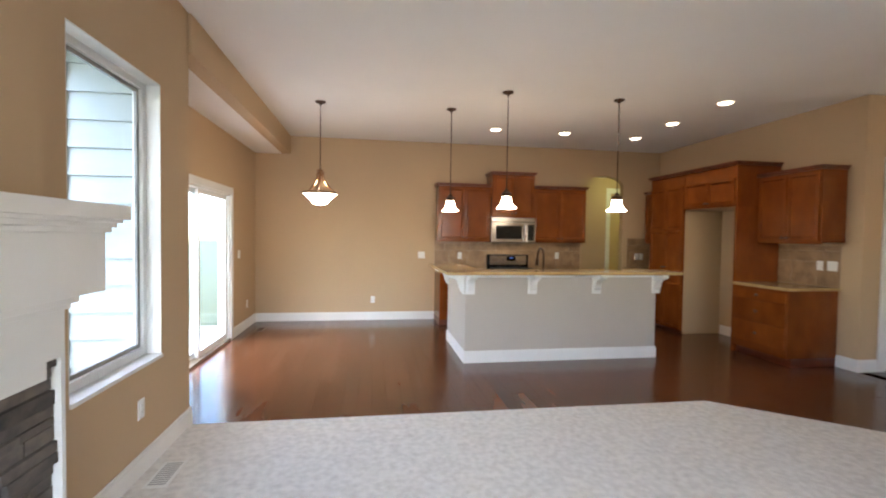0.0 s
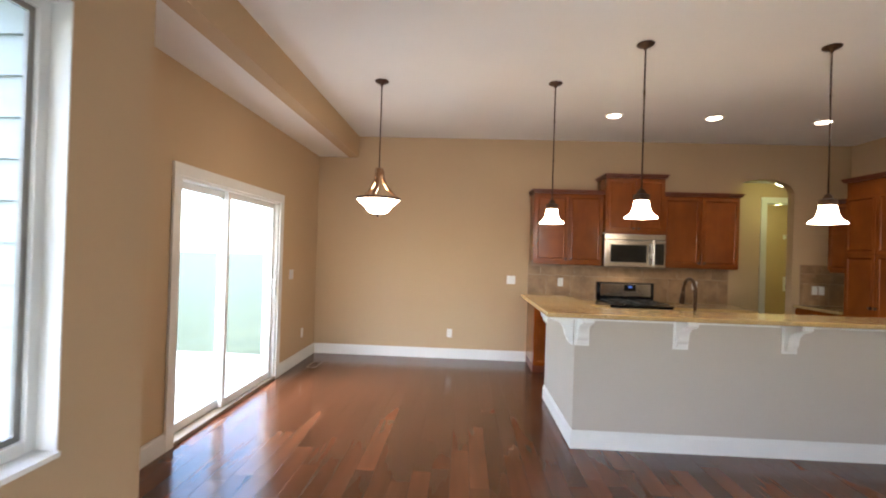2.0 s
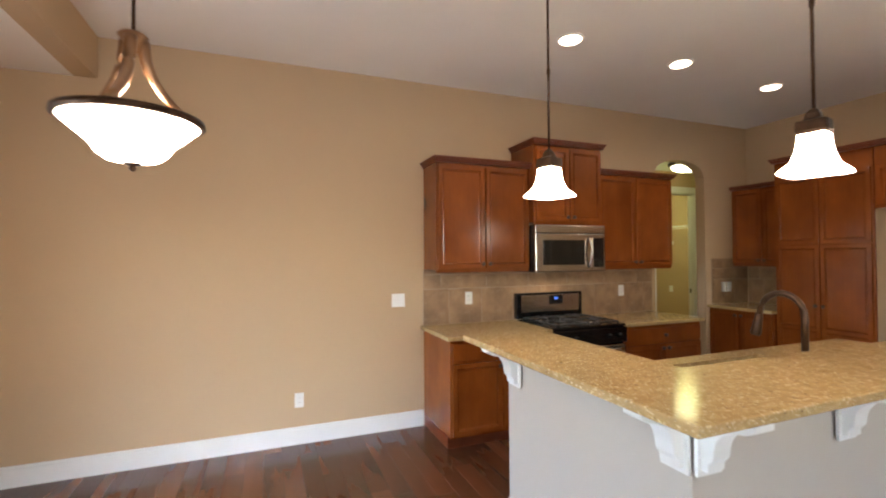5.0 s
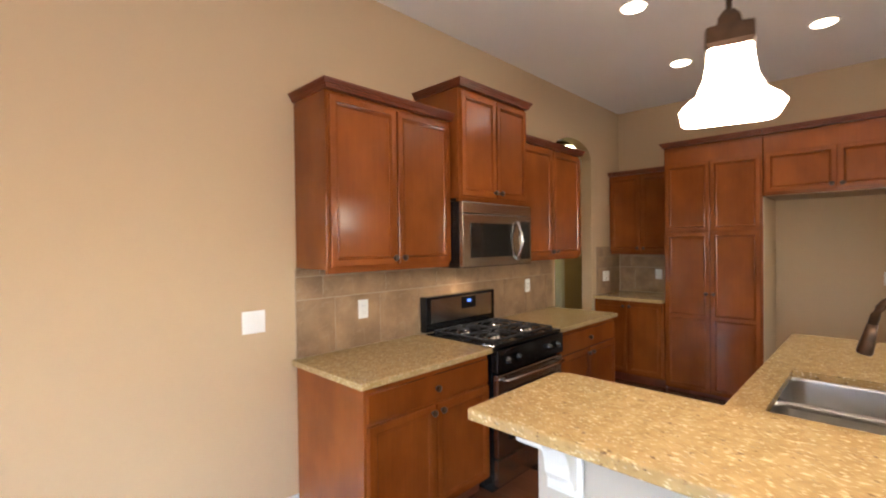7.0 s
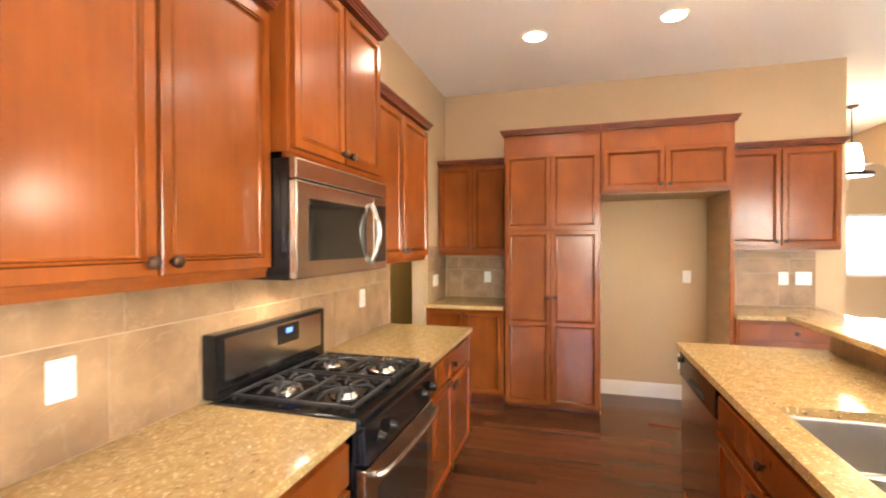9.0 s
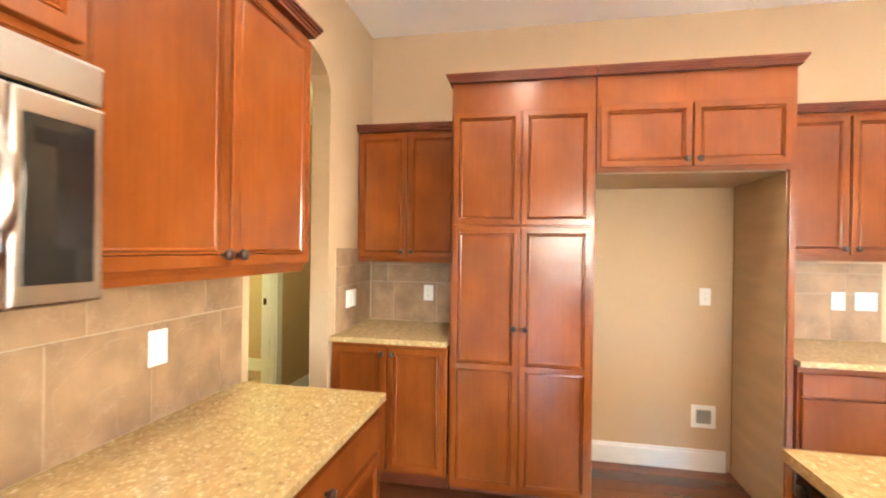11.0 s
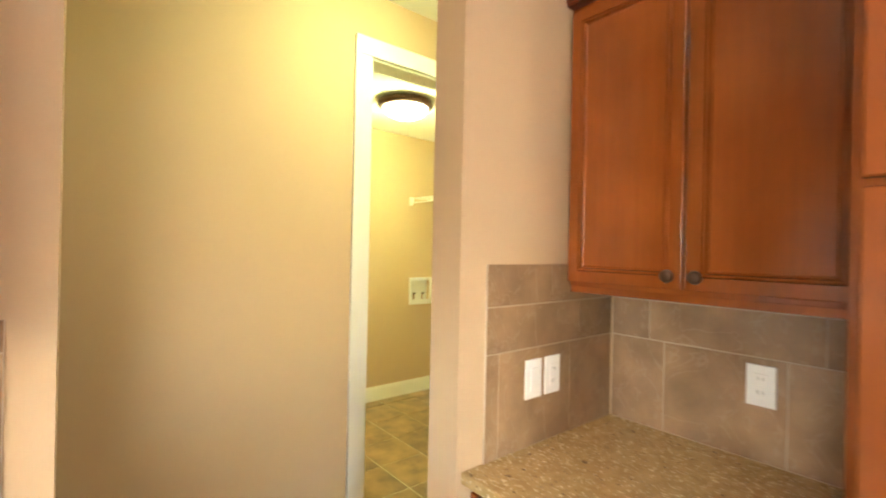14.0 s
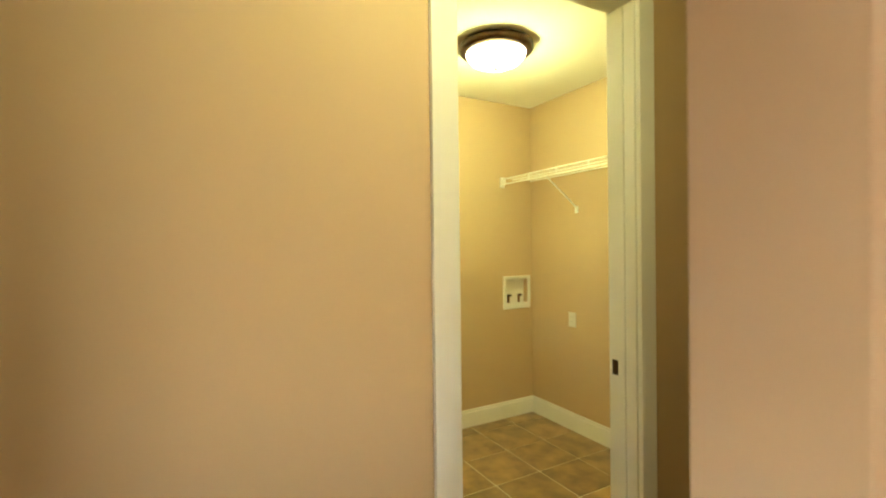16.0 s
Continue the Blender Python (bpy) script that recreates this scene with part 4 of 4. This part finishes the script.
# ---- window ----
W0, W1, WZ0, WZ1 = 1.08, 1.99, 0.645, 2.40
win = tagged(new("window_1"), "white vinyl picture window with drywall returns", "window", kind="structure")
for nm, q in (("frame_side", (W0 + 0.001, W0 + 0.05, WZ0 + 0.024, WZ1 - 0.001)), ("frame_side", (W1 - 0.05, W1 - 0.001, WZ0 + 0.024, WZ1 - 0.001)),
              ("frame_bottom", (W0 + 0.05, W1 - 0.05, WZ0 + 0.024, WZ0 + 0.075)), ("frame_top", (W0 + 0.05, W1 - 0.05, WZ1 - 0.05, WZ1 - 0.001))):
    part(nm, box(WIN_X - 0.145, WIN_X - 0.085, q[0], q[1], q[2], q[3], 0.004), VINYL, win)
part("inner_frame", box(WIN_X - 0.125, WIN_X - 0.105, W1 - 0.075, W1 - 0.0505, WZ0 + 0.0755, WZ1 - 0.0505), SLOT, win, "grey gasket")
g = part("pane", box(WIN_X - 0.120, WIN_X - 0.112, W0 + 0.0505, W1 - 0.0755, WZ0 + 0.0985, WZ1 - 0.0735), GLASS, win, "clear glass pane")
g.visible_shadow = False
part("inner_frame", box(WIN_X - 0.125, WIN_X - 0.105, W0 + 0.0505, W1 - 0.0755, WZ0 + 0.0755, WZ0 + 0.098), SLOT, win, "grey gasket")
part("inner_frame", box(WIN_X - 0.125, WIN_X - 0.105, W0 + 0.0505, W1 - 0.0755, WZ1 - 0.073, WZ1 - 0.0505), SLOT, win, "grey gasket")
part("window_sill", box(WIN_X - 0.149, WIN_X + 0.012, W0 + 0.0005, W1 - 0.0005, WZ0, WZ0 + 0.022, 0.003), TRIM, win, "white painted sill")
part("side_return", box(WIN_X - 0.0845, WIN_X - 0.0005, W1 - 0.006, W1 - 0.0005, WZ0 + 0.0225, WZ1 - 0.001), TRIM, win, "white painted side return")
part("side_return", box(WIN_X - 0.0845, WIN_X - 0.0005, W0 + 0.0005, W0 + 0.006, WZ0 + 0.0225, WZ1 - 0.001), TRIM, win, "white painted side return")
part("head_return", box(WIN_X - 0.0845, WIN_X - 0.0005, W0 + 0.0065, W1 - 0.0065, WZ1 - 0.007, WZ1 - 0.001), TRIM, win, "white painted head return")

w2 = tagged(new("window_2"), "white framed window of the room beyond the foyer", "window", kind="structure")
for q in ((-0.25, -0.19, 0.85, 2.0), (0.59, 0.65, 0.85, 2.0), (-0.19, 0.59, 0.85, 0.91), (-0.19, 0.59, 1.94, 2.0), (-0.19, 0.59, 1.40, 1.44)):
    part("frame", box(10.29, 10.36, q[0], q[1], q[2], q[3]), VINYL, w2)
# Unseen window, assumed; it only frames the added south fill lamps.
w3 = tagged(new("window_3"), "assumed wide living room window, unseen, holding the added daylight lamps", "window", kind="structure")
for q in ((-1.5, -1.43, 0.9, 2.3), (2.03, 2.1, 0.9, 2.3), (-1.43, 2.03, 0.9, 0.97), (-1.43, 2.03, 2.23, 2.3), (0.27, 0.33, 0.97, 2.23)):
    part("frame", box(q[0], q[1], -4.70, -4.63, q[2], q[3]), VINYL, w3)

# ---- laundry doorway ----
d1 = tagged(new("door_1"), "white painted cased opening to the laundry room", "door", kind="structure")
D0, D1, DZ = 4.50, 5.33, 2.42
for yy, s in ((HALL_Y, -1), (HALL_Y + 0.12, 1)):
    for nm, q in (("casing_side", (D0 - 0.08, D0 + 0.008, 0, DZ - 0.008)), ("casing_side", (D1 - 0.008, D1 + 0.08, 0, DZ - 0.008)), ("casing_head", (D0 - 0.08, D1 + 0.08, DZ - 0.008, DZ + 0.08))):
        part(nm, box(q[0], q[1], yy, yy + s * 0.018, q[2], q[3], 0.003), TRIM, d1)
j = part("jamb", box(D1 - 0.018, D1 - 0.0005, HALL_Y + 0.0005, HALL_Y + 0.1195, 0, DZ - 0.018), TRIM, d1)
part("stop", box(D1 - 0.030, D1 - 0.0185, HALL_Y + 0.045, HALL_Y + 0.075, 0, DZ - 0.03), TRIM, j)
part("strike_plate", box(D1 - 0.0205, D1 - 0.0182, HALL_Y + 0.080, HALL_Y + 0.112, 0.93, 0.99), BRONZE, j, "dark bronze strike plate")
part("jamb", box(D0 + 0.0005, D0 + 0.018, HALL_Y + 0.0005, HALL_Y + 0.1195, 0, DZ - 0.018), TRIM, d1)
part("head_jamb", box(D0 + 0.0005, D1 - 0.0005, HALL_Y + 0.0005, HALL_Y + 0.1195, DZ - 0.018, DZ - 0.0005), TRIM, d1)
d2 = tagged(new("door_2"), "white painted casing of a foyer door", "door", kind="structure")
part("casing_side", box(5.17, 5.26, 2.982, 3.00, 0, 2.40), TRIM, d2)
part("leaf", box(5.26, 6.06, 2.988, 3.00, 0.01, 2.40), TRIM, d2)

# laundry fittings
shelf = tagged(new("wire_shelf"), "white coated wire shelf on the laundry wall", "shelf")
SZ = 2.01
for x in (6.085, 6.20, 6.30, 6.395):
    part("long_wire", tube([(x, 7.90, SZ), (x, 9.53, SZ)], 0.004, 6), PLASTIC, shelf)
part("lip_wire", tube([(6.085, 7.90, SZ - 0.045), (6.085, 9.53, SZ - 0.045)], 0.005, 6), PLASTIC, shelf)
for k in range(54):
    y = 7.92 + k * 0.03
    bm = tube([(6.085, y, SZ + 0.004), (6.405, y, SZ + 0.004)], 0.0014, 4)
    part("cross_wire", bm, PLASTIC, shelf)
for k in range(6):
    y = 7.98 + k * 0.30
    part("lip_post", tube([(6.085, y, SZ), (6.085, y, SZ - 0.045)], 0.006, 6), PLASTIC, shelf)
for y in (8.15, 9.0):
    part("brace", tube([(6.09, y, SZ - 0.04), (6.405, y, SZ - 0.27)], 0.006, 8), PLASTIC, shelf)
    part("brace_foot", box(6.392, 6.409, y - 0.012, y + 0.012, SZ - 0.31, SZ - 0.255, 0.003), PLASTIC, shelf)
part("end_bracket", box(6.075, 6.105, 9.51, 9.539, SZ - 0.07, SZ + 0.015, 0.003), PLASTIC, shelf)

wb = tagged(new("washer_outlet_box"), "white recessed washer outlet box with two valves", "outlet box")
X0, X1, Z0, Z1 = 6.115, 6.365, 0.935, 1.175
for q in ((X0 - 0.02, X0 + 0.008, Z0 - 0.02, Z1 + 0.02), (X1 - 0.008, X1 + 0.02, Z0 - 0.02, Z1 + 0.02), (X0 + 0.008, X1 - 0.008, Z0 - 0.02, Z0 + 0.03), (X0 + 0.008, X1 - 0.008, Z1 - 0.008, Z1 + 0.02)):
    part("frame", box(q[0], q[1], 9.532, 9.5395, q[2], q[3], 0.001), PLASTIC, wb)
part("back", box(X0 + 0.001, X1 - 0.001, 9.60, 9.61, Z0 + 0.001, Z1 - 0.001), PLASTIC, wb)
for x in (X0 + 0.06, X0 + 0.17):
    v = part("valve", tube([(x, 9.57, Z0 + 0.03), (x, 9.57, Z0 + 0.10)], 0.010, 8), COPPER, wb, "brass valve")
    part("valve_handle", box(x - 0.020, x + 0.020, 9.55, 9.558, Z0 + 0.085, Z0 + 0.10), BRONZE, v)

# ---- fireplace ----
fire = tagged(new("fireplace"), "white painted mantel over stacked dark ledge stone", "fireplace")
FX, FY1, FY0 = -1.705, 0.815, -1.15
chimney = structure("wall_chimney", box(WIN_X, FX, FY0, FY1, 0, H), WALL, "tan painted chimney breast", "wall")
part("shelf", box(FX, FX + 0.215, FY0 - 0.20, FY1 + 0.20, 1.508, 1.568, 0.003), TRIM, fire)
for x, e, z0, z1 in ((0.20, 0.165, 1.493, 1.508), (0.185, 0.145, 1.473, 1.493), (0.175, 0.125, 1.453, 1.473)):
    part("moulding", box(FX, FX + x, FY0 - e, FY1 + e, z0, z1, 0.002), TRIM, fire)
part("frieze", box(FX, FX + 0.163, FY0 - 0.10, FY1 + 0.10, 1.208, 1.453, 0.003), TRIM, fire)
part("bed_moulding", box(FX, FX + 0.10, FY0 - 0.04, FY1 + 0.035, 1.170, 1.208, 0.003), TRIM, fire)
part("bed_moulding", box(FX, FX + 0.085, FY0 - 0.02, FY1 + 0.010, 1.148, 1.170, 0.003), TRIM, fire)
part("header_panel", box(FX, FX + 0.075, FY0 + 0.03, FY1 - 0.035, 0.965, 1.148, 0.003), TRIM, fire)
part("header_panel_low", box(FX, FX + 0.066, FY0 + 0.10, FY1 - 0.10, 0.895, 0.965, 0.003), TRIM, fire)
part("edge_trim", box(FX, FX + 0.07, FY1 - 0.03, FY1 - 0.004, 0.012, 1.146, 0.002), TRIM, fire)
part("firebox", box(FX + 0.001, FX + 0.03, -0.62, 0.29, 0.15, 0.75), BLACK, fire, "black firebox")
rnd = random.Random(4)
z = 0.014
while z < 0.985:
    h = rnd.choice((0.035, 0.045, 0.06))
    h = min(h, 0.992 - z)
    y = FY1 - 0.033
    while y > 0.32:
        w = rnd.uniform(0.12, 0.30)
        y2 = max(y - w, 0.30)
        if h > 0.012:
            part("stone", box(FX + 0.001, FX + rnd.uniform(0.035, 0.062), y2 + 0.002, y - 0.002, z + 0.001, z + h - 0.002, 0.003), STONE, fire)
        y = y2
    z += h

# ---- outside ----
bm = bmesh.new()
bmesh.ops.create_grid(bm, x_segments=60, y_segments=60, size=400)
for v in bm.verts:
    d = math.hypot(v.co.x, v.co.y)
    v.co.z = -0.22 - 0.012 * max(0, d - 15) + 0.3 * noise.noise(v.co * 0.05)
structure("ground", bm, GRASS, "pale green mown lawn", "lawn")
structure("patio", box(-6.6, NOOK_X - 0.16, 2.6, 6.6, -0.30, -0.06, 0.01), CONCRETE, "pale concrete patio slab", "patio")
siding = tagged(new("siding_nook"), "pale grey lap siding on the bump-out", "siding", kind="structure")
for k in range(17):
    z = -0.25 + k * 0.19
    bm = bmesh.new()
    v = [bm.verts.new(p) for p in ((NOOK_X - 0.17, NOOK_Y - 0.151, z), (WIN_X - 0.152, NOOK_Y - 0.151, z), (WIN_X - 0.152, NOOK_Y - 0.151, z + 0.2), (NOOK_X - 0.17, NOOK_Y - 0.151, z + 0.2),
                                   (NOOK_X - 0.17, NOOK_Y - 0.172, z), (WIN_X - 0.152, NOOK_Y - 0.172, z))]
    for f in ((4, 5, 2, 3), (0, 1, 5, 4), (1, 2, 5), (0, 4, 3), (0, 3, 2, 1)):
        bm.faces.new([v[i] for i in f])
    part("board", bm, SIDING, siding)
part("corner_board", box(NOOK_X - 0.26, NOOK_X - 0.17, NOOK_Y - 0.185, NOOK_Y - 0.06, -0.25, 3.0, 0.003), SIDING, siding, "pale grey corner board")
structure("eave", box(-2.62, WIN_X - 0.152, -4.8, NOOK_Y - 0.19, 2.66, 2.80), SIDING, "pale grey roof overhang outside the window", "eave")
# Slab never in view, added above the ceilings to shut out sky light.
structure("roof_main", extrude([(-2.6, -5), (10.8, -5), (10.8, 10.2), (-2.6, 10.2)], 3.22, 3.35), CONCRETE, "unseen flat slab over the rooms, added to block the sky", "roof")

# ---- tiles and planks ----
def piece(name, cache, key, make, mat, parent, at):
    if key not in cache:
        bm = make()
        me = bpy.data.meshes.new(name)
        bm.to_mesh(me)
        bm.free()
        me.materials.append(mat)
        cache[key] = me
    ob = new(name, cache[key])
    ob.parent = parent
    ob.location = at
    return ob


def splash(name, label, axis, at, a0, a1, top, shift, low=0.914):
    """Backsplash: grout bed and single tiles; axis y: on a wall facing -y, axis x: on a wall facing -x."""
    if axis == "y":
        bed = structure(name, box(a0, a1, at - 0.006, at - 0.0005, low, top), GROUT, label, "backsplash")
    else:
        bed = structure(name, box(at - 0.006, at - 0.0005, a0, a1, low, top), GROUT, label, "backsplash")
    cache = {}
    rows = [(low + 0.002, 1.205), (1.208, 1.335), (1.338, top)]
    for r, (z0, z1) in enumerate(rows):
        step = (0.33, 0.46, 0.33)[r]
        p = a0 - (shift + (0, 0.21, 0.10)[r]) % step
        while p < a1 - 0.002:
            q0, q1 = max(p, a0) + 0.0015, min(p + step, a1) - 0.0015
            if q1 - q0 > 0.012:
                w, h = round(q1 - q0, 3), round(z1 - z0, 3)
                if axis == "y":
                    piece("tile", cache, (w, h), lambda: box(0, w, -0.0025, 0, 0, h, 0.001), TILE, bed, (q0, at - 0.0055, z0))
                else:
                    piece("tile", cache, (w, h), lambda: box(-0.0025, 0, 0, w, 0, h, 0.001), TILE, bed, (at - 0.0055, q0, z0))
            p += step
    return bed


splash("backsplash_range", "brown stone-look backsplash tile behind the range", "y", BACK, 0.65, 3.345, 1.382, 0.08, CT)
splash("backsplash_corner", "brown stone-look backsplash tile in the corner", "y", BACK, 4.283, EAST - 0.013, 1.455, 0.28)
splash("backsplash_pantry", "brown stone-look backsplash tile beside the pantry", "x", EAST, 5.86, BACK - 0.013, 1.382, 0.12)
splash("backsplash_end", "brown stone-look backsplash tile at the kitchen end", "x", EAST, 3.22, 4.03, 1.40, 0.05)
bed = structure("backsplash_island", box(IX0 + 0.122, IX1, IB - 0.001, IB + 0.006, 0.9145, 1.029), GROUT, "brown tile riser behind the island counter", "backsplash")
riser_cache = {}
x = IX0 + 0.124
while x < IX1 - 0.02:
    w = round(min(0.305, IX1 - 0.001 - x) - 0.003, 3)
    piece("tile", riser_cache, w, lambda: box(0, w, 0, 0.004, 0, 0.111, 0.001), TILE, bed, (x, IB + 0.0055, 0.9165))
    x += 0.305

cache = {}
lf = bpy.data.objects["floor_laundry"]
T = 0.345
for i in range(8):
    for j in range(7):
        x, y = 4.0 + i * T + 0.03, HALL_Y + 0.06 + j * T - 0.02
        w, d = min(T, 6.41 - x) - 0.009, min(T, 9.54 - y) - 0.009
        if w > 0.02 and d > 0.02:
            piece("tile", cache, (round(w, 3), round(d, 3)), lambda: box(0, w, 0, d, -0.0045, 0, 0.0015), SLATE, lf, (x, y, 0))

cache = {}
rnd = random.Random(2)
PWID = 0.127
stuff = bmesh.new()


def plank_mesh(l):
    return box(0, PWID - 0.0012, 0, l, -0.016, 0, 0.0011)


def planks(x0, x1, y0, y1, single):
    x = x0
    while x < x1:
        y = y0 - rnd.uniform(0, 1.2)
        while y < y1:
            l = rnd.choice((0.5, 0.7, 0.9, 1.1, 1.3))
            a, b = max(y, y0), min(y + l, y1)
            if b - a > 0.03:
                if single:
                    ll = round(b - a - 0.0012, 2) if b < y1 else b - a
                    piece("plank", cache, round(ll, 3), lambda: plank_mesh(ll), PLANK, floor, (x, a, 0))
                else:
                    box(x, x + PWID - 0.0012, a, b - 0.0012, -0.016, 0, bm=stuff)
            y += l
        x += PWID


planks(NOOK_X, EAST, 2.30, BACK, True)
planks(2.3, 6.9, BACK, HALL_Y + 0.06, False)
planks(EAST, 10.3, 1.2, 3.00, False)
planks(2.0, EAST, 1.2, 2.30, False)
tagged(part("plank_rest", stuff, PLANK, floor), kind="stuff")
